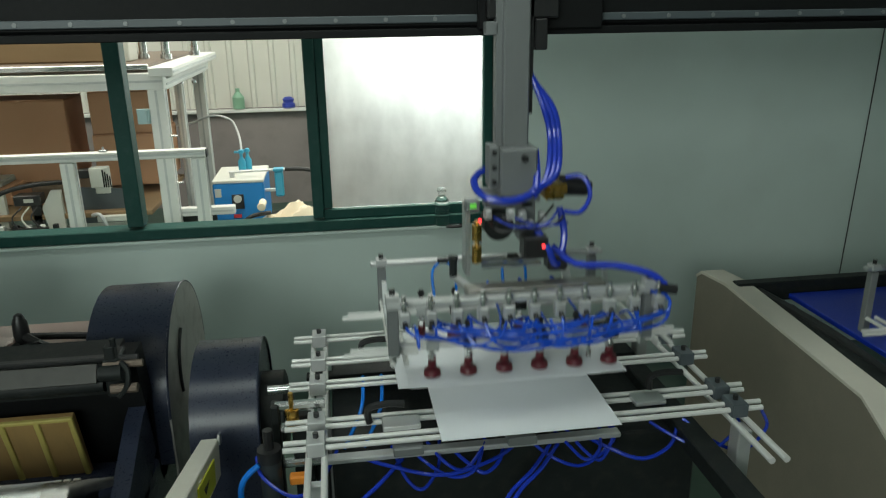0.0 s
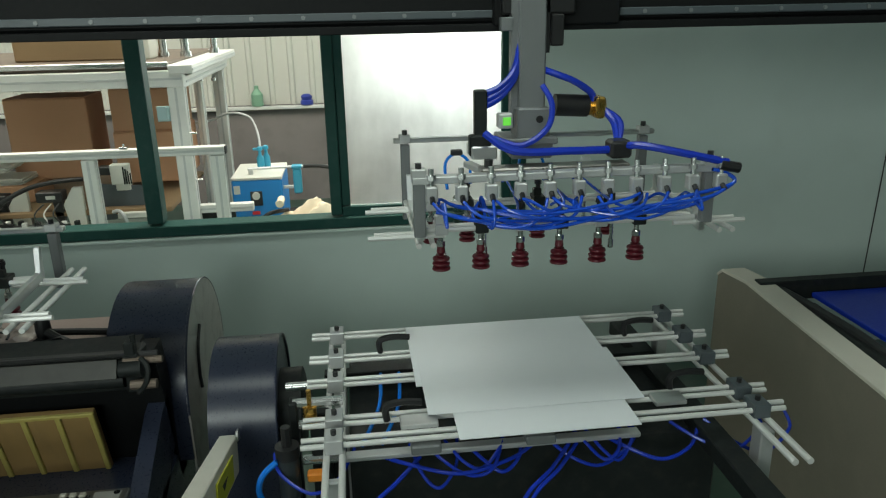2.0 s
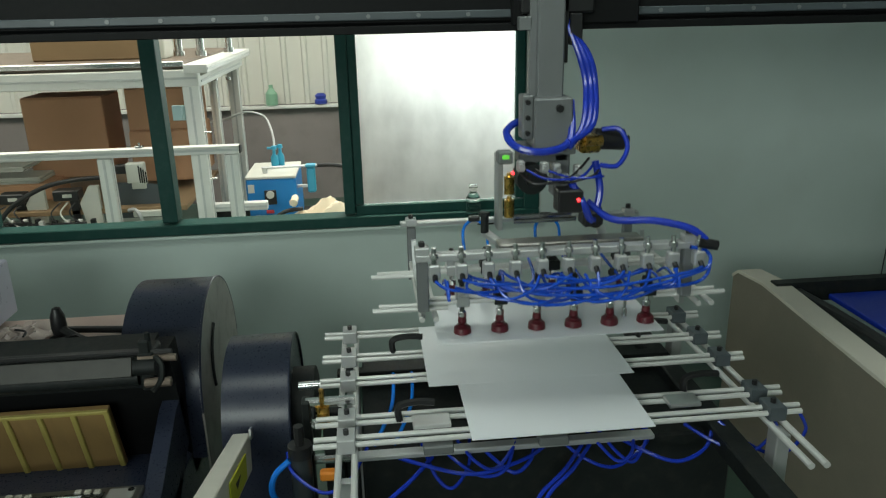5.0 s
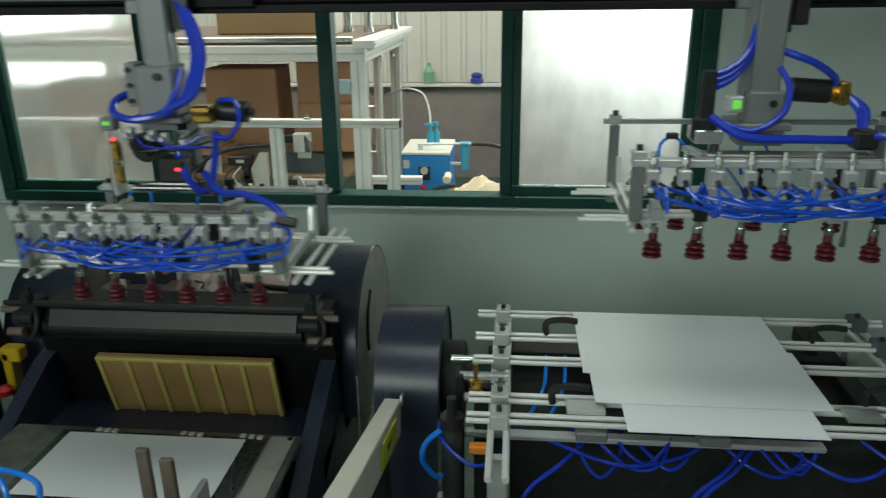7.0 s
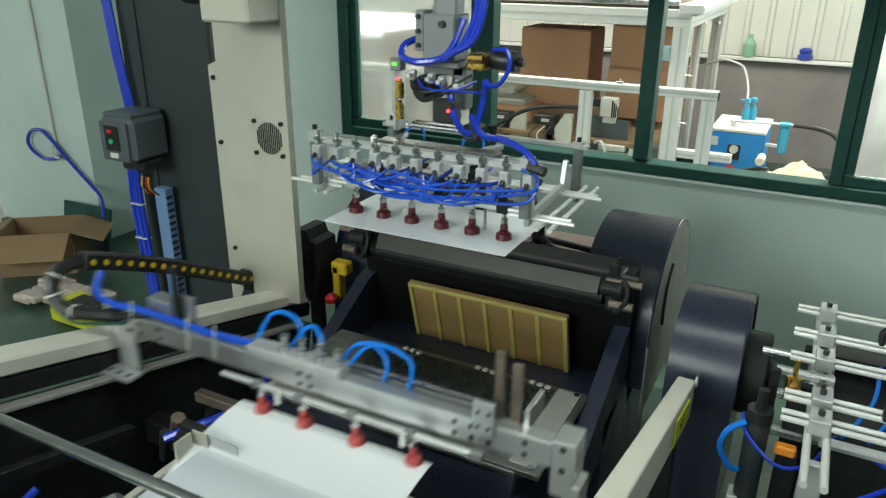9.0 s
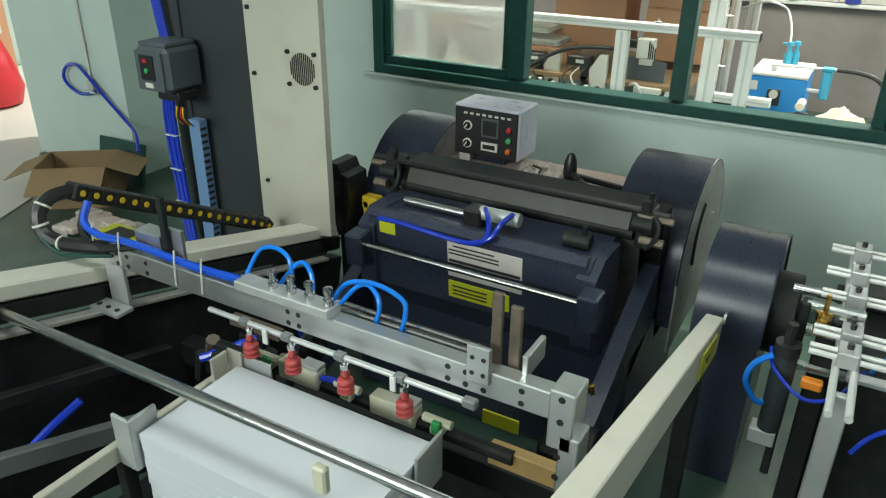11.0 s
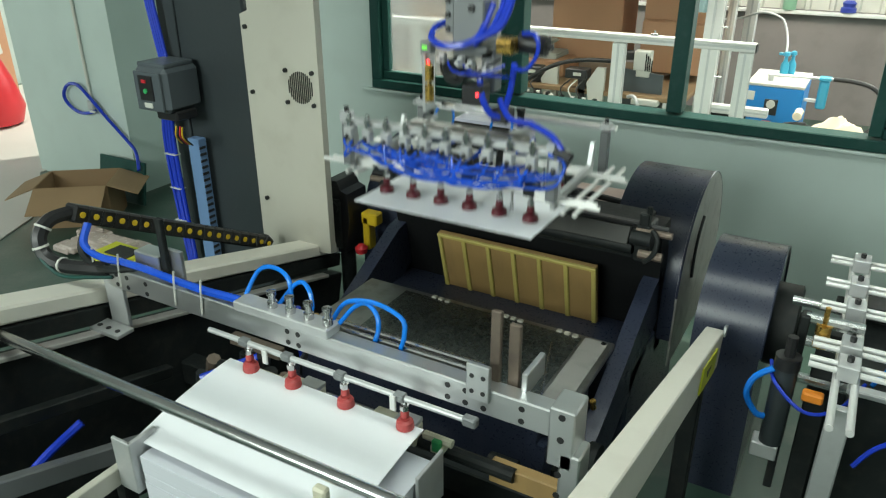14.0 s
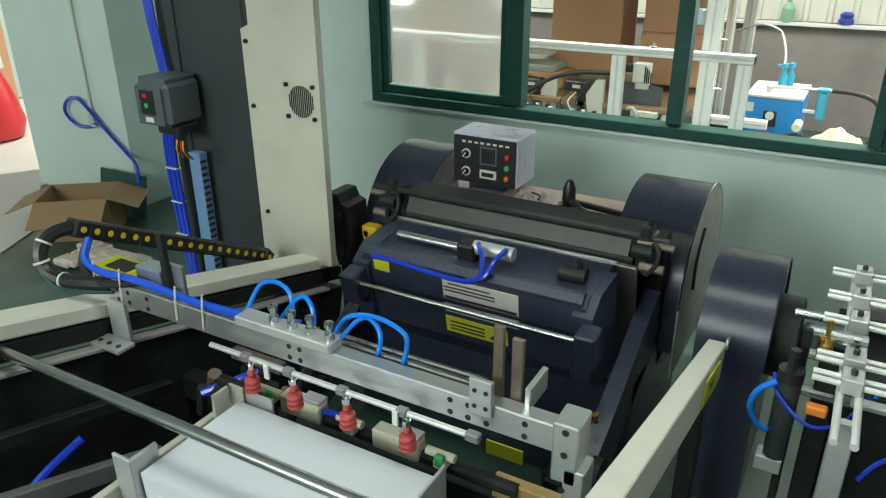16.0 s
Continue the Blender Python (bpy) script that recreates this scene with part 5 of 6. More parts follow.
part("hose", G().tube([(-4.33, 2.835, 0.53), (-4.40, 2.82, 0.51), (-4.48, 2.815, 0.51), (-4.57, 2.815, 0.55), (-4.60, 2.815, 0.61), (-4.54, 2.815, 0.68), (-4.44, 2.815, 0.69), (-4.34, 2.815, 0.62), (-4.20, 2.815, 0.50), (-4.05, 2.815, 0.38), (-3.95, 2.79, 0.32), (-3.86, 2.72, 0.24)], 0.011, 8), HOSE, wall_hose)
part("conduit", G().cyl((-4.36, 2.838, 0.6), (-4.36, 2.838, 3.7), 0.010, 10), LABEL_W, wall_hose)
part("tap", G().box((-4.35, 2.83, 0.57), (0.05, 0.04, 0.06), 0.006).cyl((-4.35, 2.81, 0.53), (-4.30, 2.81, 0.53), 0.008, 8), ALU_MATT, wall_hose)
wheel = thing("black_handwheel", "black plastic guard with yellow bracket beside the press", "guard")
part("shell", G().prism([(-1.785, 0.50), (-1.79, 0.70), (-1.77, 0.745), (-1.745, 0.75), (-1.735, 0.79), (-1.69, 0.79), (-1.675, 0.755), (-1.645, 0.745), (-1.64, 0.64), (-1.665, 0.50)], "y", 1.93, 2.05), BLACK, wheel)
part("ridge", G().box((-1.72, 1.925, 0.62), (0.09, 0.014, 0.2), 0.005).cyl((-1.70, 1.93, 0.69), (-1.70, 1.91, 0.69), 0.022, 12), DARK_STEEL, wheel)
part("yellow_bracket", G().box((-1.585, 2.0, 0.64), (0.07, 0.05, 0.05), 0.006).box((-1.60, 2.0, 0.58), (0.03, 0.05, 0.14), 0.006), SAFETY_Y, wheel)
part("red_knob", G().lathe([(0.01, 0), (0.022, 0.0), (0.026, 0.02), (0.01, 0.035)], (-1.605, 1.95, 0.51), 14), RED_P, wheel)
part("stem", G().cyl((-1.70, 1.99, 0.0), (-1.70, 1.99, 0.52), 0.03, 10), DARK_STEEL, wheel)

inv.location.x, hoses.location.x, trunk.location.x = -0.055, -0.05, -0.015

# floor things to the left
def open_carton(at, s, turn):
    ob = thing("carton", "open weathered brown cardboard carton on the floor", "carton", at=at)
    ob.rotation_euler = (0, 0, turn)
    a, b, h = s
    for nm, c, d in (("side", (0, -b / 2, h / 2), (a, 0.008, h)), ("side", (0, b / 2, h / 2), (a, 0.008, h)), ("side", (-a / 2, 0, h / 2), (0.008, b, h)), ("side", (a / 2, 0, h / 2), (0.008, b, h)), ("base", (0, 0, 0.006), (a, b, 0.008))):
        part(nm, G().box(c, d, 0.001), CARTON_D, ob)
    for sg in (-1, 1):
        m = Matrix.Translation((0, sg * b / 2, h)) @ Matrix.Rotation(sg * radians(-25), 4, "X")
        part("flap", G().box((0, sg * 0.11, 0), (a, 0.22, 0.006), 0.001, m), CARTON_D, ob)
        m = Matrix.Translation((sg * a / 2, 0, h)) @ Matrix.Rotation(sg * radians(20), 4, "Y")
        part("flap", G().box((sg * 0.09, 0, 0), (0.18, b, 0.006), 0.001, m), CARTON_D, ob)
    return ob


open_carton((-4.03, 2.42, 0), (0.40, 0.32, 0.25), radians(38))
solid("green_board", G().box((0, 0, 0), (0.42, 0.02, 0.27), 0.003, Matrix.Translation((-4.06, 2.74, 0.14)) @ Matrix.Rotation(radians(-12), 4, "X")), GREEN, "dark green board leaning on the wall", "board")
yb = thing("yellow_pack", "yellow plastic pack lying on the floor", "pack")
part("body", G().box((-3.2, 2.03, 0.06), (0.30, 0.2, 0.11), 0.03), LABEL_Y, yb)
part("label", G().box((-3.18, 2.03, 0.118), (0.16, 0.1, 0.006), 0.002), INK, yb)
g = G()
for k in range(14):
    rr = random.Random(k)
    g.box((-3.5 + rr.uniform(-0.25, 0.2), 2.12 + rr.uniform(-0.12, 0.12), 0.03 + rr.uniform(0, 0.03)), (0.12, 0.1, 0.04), 0.01, Matrix.Identity(4))
solid("scrap_heap", g, PLASTIC_BAG, "small heap of pale scrap wrapping on the floor", "scrap", kind="stuff")
redbag = thing("red_sack", "red plastic sack with white top on pale floor", "sack")
part("sack", G().lathe([(0.05, 0.0), (0.22, 0.02), (0.26, 0.15), (0.2, 0.4), (0.15, 0.55), (0.05, 0.6)], (-6.55, 3.4, 0.01), 18), RED_P, redbag)
part("top", G().lathe([(0.06, 0.55), (0.18, 0.6), (0.17, 0.75), (0.08, 0.85), (0.02, 0.86)], (-6.55, 3.4, 0.01), 16), LABEL_W, redbag)
solid("tall_carton", G().box((-7.1, 3.6, 0.6), (0.5, 0.5, 1.2), 0.006), CARTON, "tall closed brown cartons", "carton")

# ---------- back room ----------
fr = thing("aluminium_frame", "white aluminium profile machine frame with steel top plate", "machine frame")


def profile(name, c, sz, parent, groove="z"):
    """A slotted profile bar with a shallow groove strip on its front and right faces."""
    p = part(name, G().box(c, sz, 0.004), WHITE_ALU, parent)
    e = {"z": (0.012, 0.004, sz[2] - 0.01), "x": (sz[0] - 0.01, 0.004, 0.012)}.get(groove)
    if e:
        part("groove", G().box((c[0], c[1] - sz[1] / 2 - 0.0015, c[2]), e, 0), ALU_MATT, p)
    d = {"z": (0.004, 0.012, sz[2] - 0.01), "y": (0.004, sz[1] - 0.01, 0.012)}.get(groove)
    if d:
        part("groove", G().box((c[0] + sz[0] / 2 + 0.0015, c[1], c[2]), d, 0), ALU_MATT, p)
    return p


for x, y, w in ((-0.847, 4.29, 0.09), (-0.87, 5.80, 0.08), (-0.905, 5.2, 0.05), (-3.2, 4.29, 0.09), (-3.2, 5.8, 0.09)):
    profile("post", (x, y, 0.69), (w, 0.08, 1.38), fr)
profile("front_rail", (-2.02, 4.29, 1.424), (2.44, 0.08, 0.092), fr, "x")
profile("rear_rail", (-2.02, 5.80, 1.424), (2.44, 0.08, 0.092), fr, "x")
profile("end_rail", (-0.847, 5.04, 1.40), (0.09, 1.42, 0.06), fr, "y")
profile("top_rail", (-0.80, 5.02, 1.476), (0.13, 1.62, 0.05), fr, "y")
part("top_plate", G().box((-2.05, 5.0, 1.495), (2.36, 1.45, 0.045), 0.004), RUSTY, fr, "stained brown steel top plate")
part("plate_lip", G().box((-2.05, 4.262, 1.502), (2.36, 0.02, 0.028), 0.003), STEEL, fr)
for k, (x, y) in enumerate(((-1.0, 4.75), (-0.87, 4.75), (-0.76, 5.1))):
    part("guide_rod", G().cyl((x, y, 1.515), (x, y, 1.95), 0.024, 14).cyl((x, y, 1.515), (x, y, 1.545), 0.034, 14), STEEL, fr)
part("hinge_bracket", G().box((-0.925, 4.245, 1.235), (0.07, 0.012, 0.085), 0.004).cyl((-0.9, 4.235, 1.20), (-0.9, 4.235, 1.27), 0.01, 8), TEAL_PALE, fr, "pale teal hinge bracket")
profile("lower_rail", (-0.66, 4.33, 0.66), (0.33, 0.05, 0.05), fr, "x")
part("dark_inset", G().box((-0.72, 4.42, 0.59), (0.2, 0.02, 0.08), 0.004), DARK_STEEL, fr)
for z in (1.0, 1.12, 0.85):
    part("hook", G().cyl((-0.80, 4.26, z), (-0.76, 4.26, z), 0.006, 6), STEEL, fr)
for dx in (0, 0.08):
    part("eye_bolt", G().lathe([(0.004, 0), (0.016, 0.004), (0.016, 0.02), (0.004, 0.026)], (-0.83 + dx, 4.9, 1.35), 10), STEEL, fr)
solid("shelf_carton", G().box((-1.45, 4.72, 1.64), (0.62, 0.45, 0.245), 0.008), CARTON_D, "long brown carton on top of the frame", "carton")
solid("shelf_case", G().box((-1.07, 4.60, 1.61), (0.10, 0.2, 0.185), 0.006), LABEL_W, "pale grey case on top of the frame", "case")
lo = thing("low_rail_frame", "low white aluminium rail on grooved posts", "rail frame")
profile("rail", (-1.80, 4.03, 1.06), (2.45, 0.06, 0.045), lo, "x")
part("rail_lip", G().box((-1.80, 3.997, 1.078), (2.45, 0.012, 0.012), 0.002), WHITE_ALU, lo)
part("end_cap", G().box((-0.573, 4.03, 1.06), (0.008, 0.056, 0.044), 0.002), BLACK, lo)
for x in (-1.29, -0.62, -2.6):
    profile("post", (x, 4.03, 0.517), (0.07, 0.058, 1.034), lo)
part("rail_clip", G().box((-1.10, 4.02, 1.09), (0.04, 0.03, 0.014), 0.002).cyl((-1.10, 4.02, 1.097), (-1.10, 4.02, 1.112), 0.006, 6), STEEL, lo)
for x0, x1, y, z0, z1, d in ((-1.985, -1.503, 4.75, 0.79, 1.286, 0.34), (-1.362, -0.96, 4.72, 0.75, 1.067, 0.5), (-1.36, -0.97, 4.74, 1.07, 1.33, 0.46), (-3.1, -2.62, 4.75, 0.79, 1.2, 0.4), (-2.42, -1.80, 4.52, 0.70, 0.80, 0.3)):
    c = thing("carton", "closed brown cardboard carton stacked in the back room", "carton", "cartons in the back room")
    part("box", G().box(((x0 + x1) / 2, y + d / 2, (z0 + z1) / 2), (x1 - x0, d, z1 - z0), 0.006), CARTON, c)
    for dy in (d * 0.25, d * 0.75):
        part("flap", G().box(((x0 + x1) / 2, y + dy, z1 + 0.003), (x1 - x0 - 0.008, d * 0.48, 0.005), 0.001), CARTON, c)
rnd = random.Random(31)
for x0, x1, z0, n in ((-2.5, -1.93, 0.885, 6), (-2.45, -1.86, 0.808, 8)):
    st = thing("board_pile", "low pile of white board sheets on the work table", "board pile", "board piles in the back room")
    for k in range(n):
        e = rnd.uniform(-0.012, 0.012)
        part("sheet", G().box(((x0 + x1) / 2 + e, 4.66 + e, z0 + 0.0045 * (k + 0.5)), (x1 - x0, 0.26, 0.0042), 0), LABEL_W, st)
wt = thing("work_table", "brown topped work table with cartons and small machines", "table")
part("top", G().box((-2.0, 4.75, 0.685), (2.1, 1.0, 0.03), 0.004), CARTON_D, wt)
for x in (-2.95, -1.05):
    for y in (4.3, 5.2):
        part("leg", G().box((x, y, 0.335), (0.05, 0.05, 0.67), 0.003), WHITE_ALU, wt)


def sewing_unit(x, y, z, tall):
    """A pale bench machine: base deck with rods, upright plate, dark motor box with a label, and cables."""
    mc = thing("bench_machine", "pale grey bench machine with black motor boxes, rods and cables", "bench machine", "bench machines in the back room", at=(x, y, 0))
    part("deck", G().box((0, 0, z - 0.02), (0.34, 0.22, 0.03), 0.004), LABEL_W, mc)
    part("stand", G().box((0, 0.02, (z - 0.035) / 2), (0.28, 0.18, z - 0.035), 0.005), INVERTER, mc)
    part("upright", G().prism([(0.06, z), (0.15, z), (0.15, z + tall), (0.10, z + tall), (0.04, z + tall * 0.55)], "y", 0.02, 0.05), LABEL_W, mc, "pale painted upright plate")
    part("motor_box", G().box((-0.02, 0.03, z + tall - 0.045), (0.14, 0.09, 0.06), 0.006), BLACK, mc)
    part("motor_label", G().box((-0.01, -0.0165, z + tall - 0.045), (0.05, 0.003, 0.02), 0), LABEL_W, mc)
    part("belt_cover", G().prism([(-0.01, z), (0.03, z), (0.03, z + tall - 0.08), (-0.02, z + tall - 0.08)], "y", 0.03, 0.06), BLACK, mc)
    for k in range(5):
        part("rod", G().cyl((-0.16 + 0.035 * k, -0.09, z + 0.012 + 0.011 * (k % 3)), (0.06 + 0.02 * k, -0.09 + 0.02 * (k % 2), z + 0.012 + 0.011 * (k % 3)), 0.006, 8), STEEL if k % 2 else BLACK, mc)
        part("bracket", G().box((-0.15 + 0.07 * k, -0.07, z + 0.025), (0.025, 0.03, 0.05), 0.003), (WHITE_ALU, DARK_STEEL, ALU_MATT)[k % 3], mc)
    for k in range(3):
        part("wire", G().tube([(-0.05 + 0.04 * k, -0.02, z + tall - 0.08), (-0.09 + 0.05 * k, -0.07, z + 0.09), (-0.05 + 0.06 * k, -0.09, z + 0.03), (0.02 + 0.05 * k, -0.1, z)], 0.0045, 6), (BLACK, LABEL_W, BLACK)[k], mc)
    return mc


sewing_unit(-1.58, 4.22, 0.62, 0.22)
sewing_unit(-1.90, 4.27, 0.62, 0.20)
sewing_unit(-2.26, 4.27, 0.60, 0.20)
sewing_unit(-2.62, 4.25, 0.60, 0.20)
blk_hose = solid("black_trunk_hose", G().tube([(-1.99, 4.12, 0.55), (-1.95, 4.12, 0.66), (-1.86, 4.13, 0.765), (-1.70, 4.16, 0.855), (-1.55, 4.2, 0.885), (-1.40, 4.3, 0.875)], 0.013, 10), BLACK, "thick black cable hose arching over the bench machines", "hose")
hd = thing("bench_machine", "slotted white machine head with drilled face on a grey guard", "bench machine", "bench machines in the back room")
part("guard_sheet", G().prism([(-1.36, 0.62), (-1.36, 0.835), (-1.10, 0.815), (-1.10, 0.62)], "y", 4.32, 4.34), INVERTER, hd, "grey sheet metal guard")
part("guard_stand", G().box((-1.23, 4.42, 0.31), (0.26, 0.16, 0.62), 0.004), LABEL_W, hd)
part("head_block", G().box((-1.215, 4.28, 0.90), (0.10, 0.06, 0.115), 0.005), LABEL_W, hd)
part("bridge", G().box((-1.22, 4.33, 0.825), (0.08, 0.05, 0.06), 0.004), LABEL_W, hd)
for k in range(4):
    part("needle_bar", G().cyl((-1.19 + 0.012 * k, 4.245, 0.845), (-1.19 + 0.012 * k, 4.245, 0.945 - 0.012 * k), 0.004, 6), DARK_STEEL, hd)
part("side_motor", G().box((-1.30, 4.30, 0.92), (0.07, 0.06, 0.05), 0.005), BLACK, hd)
part("tray", G().box((-1.17, 4.25, 0.665), (0.16, 0.06, 0.035), 0.004, None), LABEL_W, hd)
part("feed_hose", G().tube([(-1.27, 4.22, 0.69), (-1.23, 4.2, 0.70), (-1.20, 4.19, 0.66), (-1.19, 4.19, 0.58)], 0.011, 8), ALU_MATT, hd)
bench = thing("low_bench", "low dark bench carrying a blue machine box", "bench")
part("top", G().box((-0.2, 4.75, 0.40), (1.1, 0.9, 0.03), 0.004), DARK_STEEL, bench)
for x in (-0.7, 0.3):
    for y in (4.35, 5.15):
        part("leg", G().box((x, y, 0.1925), (0.05, 0.05, 0.385), 0.002), DARK_STEEL, bench)
bb = thing("welder_box", "bright blue machine box with white top and control knob", "machine box")
part("case", G().box((-0.517, 4.93, 0.577), (0.32, 0.46, 0.322), 0.01), CYAN_BOX, bb)
part("lid", G().box((-0.517, 4.93, 0.745), (0.325, 0.465, 0.02), 0.006), LABEL_W, bb)
part("dial_plate", G().box((-0.525, 4.695, 0.615), (0.075, 0.01, 0.095), 0.003), BLACK, bb)
part("dial", G().cyl((-0.525, 4.69, 0.635), (-0.525, 4.678, 0.635), 0.025, 18), LABEL_W, bb)
part("sticker", G().box((-0.645, 4.698, 0.675), (0.04, 0.004, 0.055), 0.001), LABEL_W, bb)
part("red_button", G().box((-0.535, 4.694, 0.52), (0.05, 0.012, 0.022), 0.002), RED_P, bb)
part("shelf_tab", G().box((-0.56, 4.64, 0.49), (0.14, 0.1, 0.02), 0.003), LABEL_W, bb)
part("pipe", G().cyl((-0.58, 4.8, 0.79), (-0.22, 4.8, 0.795), 0.009, 10).box((-0.56, 4.8, 0.775), (0.03, 0.03, 0.04), 0.003), ALU_MATT, bb)
part("filter", G().box((-0.262, 4.8, 0.70), (0.055, 0.05, 0.17), 0.01).box((-0.262, 4.8, 0.795), (0.066, 0.06, 0.02), 0.004), CYAN, bb)
part("filter_bracket", G().box((-0.32, 4.8, 0.66), (0.08, 0.02, 0.02), 0.002), ALU_MATT, bb)
part("hose", G().tube([(-0.22, 4.8, 0.795), (-0.10, 4.8, 0.79), (0.0, 4.78, 0.765), (0.06, 4.76, 0.69), (0.05, 4.72, 0.58), (-0.05, 4.65, 0.46)], 0.014, 8), BLACK, bb)
part("loop_hose", G().tube([(-0.30, 4.43, 0.60), (-0.40, 4.4, 0.595), (-0.46, 4.38, 0.56), (-0.48, 4.38, 0.5), (-0.46, 4.4, 0.42)], 0.013, 8), BLACK, bb)
BOTTLE = [(0.012, 0.757), (0.024, 0.76), (0.025, 0.83), (0.011, 0.855), (0.011, 0.88), (0.02, 0.885), (0.016, 0.905), (0.004, 0.91)]
for x, y in ((-0.51, 4.95), (-0.475, 5.0)):
    bt = solid("spray_bottle", G().lathe(BOTTLE, (x, y, 0), 14).box((x - 0.02, y, 0.893), (0.05, 0.014, 0.016), 0.003), CYAN, "light blue spray bottle on the machine box", "bottle", "spray bottles")
al = solid("air_line", G().tube([(-1.03, 5.5, 1.005), (-0.907, 5.5, 1.02), (-0.761, 5.5, 1.068), (-0.65, 5.5, 1.045), (-0.601, 5.48, 0.998), (-0.55, 5.3, 0.90), (-0.53, 5.1, 0.78)], 0.008, 8), ALU_MATT, "pale air line arching down to the machine box", "air line")
g = G()
rnd = random.Random(4)
n = 22
vs = []
for i in range(n + 1):
    for j in range(n + 1):
        u, v = i / n, j / n
        edge = (math.sin(math.pi * u) * math.sin(math.pi * v)) ** 0.28
        fold = 0.5 + 0.28 * math.sin(9 * u + 5 * v) + 0.22 * math.sin(17 * v - 8 * u + 1) + 0.16 * rnd.random()
        vs.append((-0.38 + 0.46 * u, 4.32 + 0.26 * v, 0.418 + 0.235 * edge * (0.45 + 0.55 * fold) + 0.012 * (u < 0.2)))
g.add(vs, [(i * (n + 1) + j, (i + 1) * (n + 1) + j, (i + 1) * (n + 1) + j + 1, i * (n + 1) + j + 1) for i in range(n) for j in range(n)])
solid("cloth", g, CLOTH, "crumpled cream cloth heaped on the bench", "cloth")
solid("cloth_roll", G().lathe([(0.004, -0.06), (0.022, -0.06), (0.026, -0.05), (0.02, -0.03), (0.024, 0.06), (0.014, 0.10), (0.004, 0.105)], (-0.345, 4.40, 0.66), 16, "y"), CLOTH, "rolled end of a cream cloth on the heap", "cloth roll")
solid("green_bottle", G().lathe([(0.02, 0.92), (0.055, 0.925), (0.055, 1.03), (0.02, 1.08), (0.02, 1.11), (0.005, 1.112)], (-0.755, 7.08, 0), 14), PALE_BOTTLE, "pale green plastic bottle on the ledge", "bottle")
solid("blue_mug", G().lathe([(0.02, 0.92), (0.06, 0.925), (0.06, 0.96), (0.045, 0.97), (0.055, 1.0), (0.03, 1.02), (0.005, 1.02)], (-0.30, 7.08, 0), 14), mat("dark_blue_enamel", (0.03, 0.05, 0.3), 0.4), "small dark blue cup on the ledge", "cup")
# glowing panels added by the far wall so the dusty panes look bright
solid("glow_panel_right", G().box((1.6, 7.05, 1.75), (2.3, 0.02, 1.5), 0), BRIGHT, "glowing panel added in the back room to brighten a window pane", "backdrop", kind="structure")
solid("glow_panel_left", G().box((-4.6, 6.9, 1.7), (1.6, 0.02, 1.5), 0), BRIGHT, "glowing panel added in the back room to brighten a window pane", "backdrop", kind="structure")
solid("glass_jar", G().lathe([(0.01, 0.806), (0.032, 0.808), (0.034, 0.815), (0.034, 0.925), (0.016, 0.95), (0.016, 0.968), (0.021, 0.97), (0.021, 0.984), (0.005, 0.985)], (0.6, WY - 0.045, 0), 18), CLEAR, "small clear glass bottle on the window ledge", "bottle")
solid("ring_clip", G().tube([(0.62, 3.26, 0.795), (0.66, 3.25, 0.795), (0.70, 3.26, 0.795), (0.69, 3.275, 0.795)], 0.008, 6), BLACK, "black metal ring clip on the window ledge", "clip")
wcable = solid("wall_cable", G().tube([(2.79, WY - 0.008, 2.3), (2.775, WY - 0.008, 1.4), (2.75, WY - 0.008, 0.4)], 0.003, 6), INK, "thin dark cable hanging down the wall", "cable")

# ---------- travelling board sheets ----------
SHEETS = []
STRIPS = 8
for k in range(-3, 3):
    sh = thing("board_sheet", "white coated board sheet moving through the machine", "board sheet", "board sheets being fed")
    leaf = []
    for i in range(STRIPS):
        d = SD / STRIPS
        leaf.append(part("strip", G().box((0, -d / 2, 0.0006), (SW, d, 0.0012), 0), PAPER, sh))
    SHEETS.append((k, sh, leaf))

# ---------- motion ----------
P = 5.235  # seconds in one working cycle


def curve(keys):
    """A smooth value over one cycle, through (seconds, value) keys."""
    ks = sorted((t % P, v) for t, v in keys)
    ks = [(t - P, v) for t, v in ks] + ks + [(t + P, v) for t, v in ks]
    n = len(ks)
    sl = []
    for i in range(n):
        a, b = ks[max(i - 1, 0)], ks[min(i + 1, n - 1)]
        l = (ks[i][1] - a[1]) / max(ks[i][0] - a[0], 1e-6) if i else 0
        r = (b[1] - ks[i][1]) / max(b[0] - ks[i][0], 1e-6) if i < n - 1 else 0
        sl.append(0 if l * r <= 0 else 2 * l * r / (l + r))

    def value(t):
        t = t % P
        for i in range(n - 1):
            if ks[i][0] <= t <= ks[i + 1][0]:
                h = ks[i + 1][0] - ks[i][0]
                if h < 1e-6:
                    return ks[i][1]
                u = (t - ks[i][0]) / h
                return ((1 + 2 * u) * (1 - u) ** 2 * ks[i][1] + u * (1 - u) ** 2 * h * sl[i] + u * u * (3 - 2 * u) * ks[i + 1][1] + u * u * (u - 1) * h * sl[i + 1])
        return ks[-1][1]

    return value


REACH = 1.51
travel = curve([(0.84, 0), (0.94, 0.04), (1.0, 0.105), (1.1, 0.25), (1.5, 0.88), (1.765, 1.31), (1.85, 1.43), (1.92, 1.49), (2.0, REACH),
                (3.74, REACH), (3.84, 1.47), (4.03, 1.244), (4.265, 0.891), (4.53, 0.517), (4.75, 0.19), (4.85, 0.06), (4.97, 0.0)])


def travel_b(t):
    return travel(t + (0.1 if 0.5 < t % P < 3.0 else 0.0))


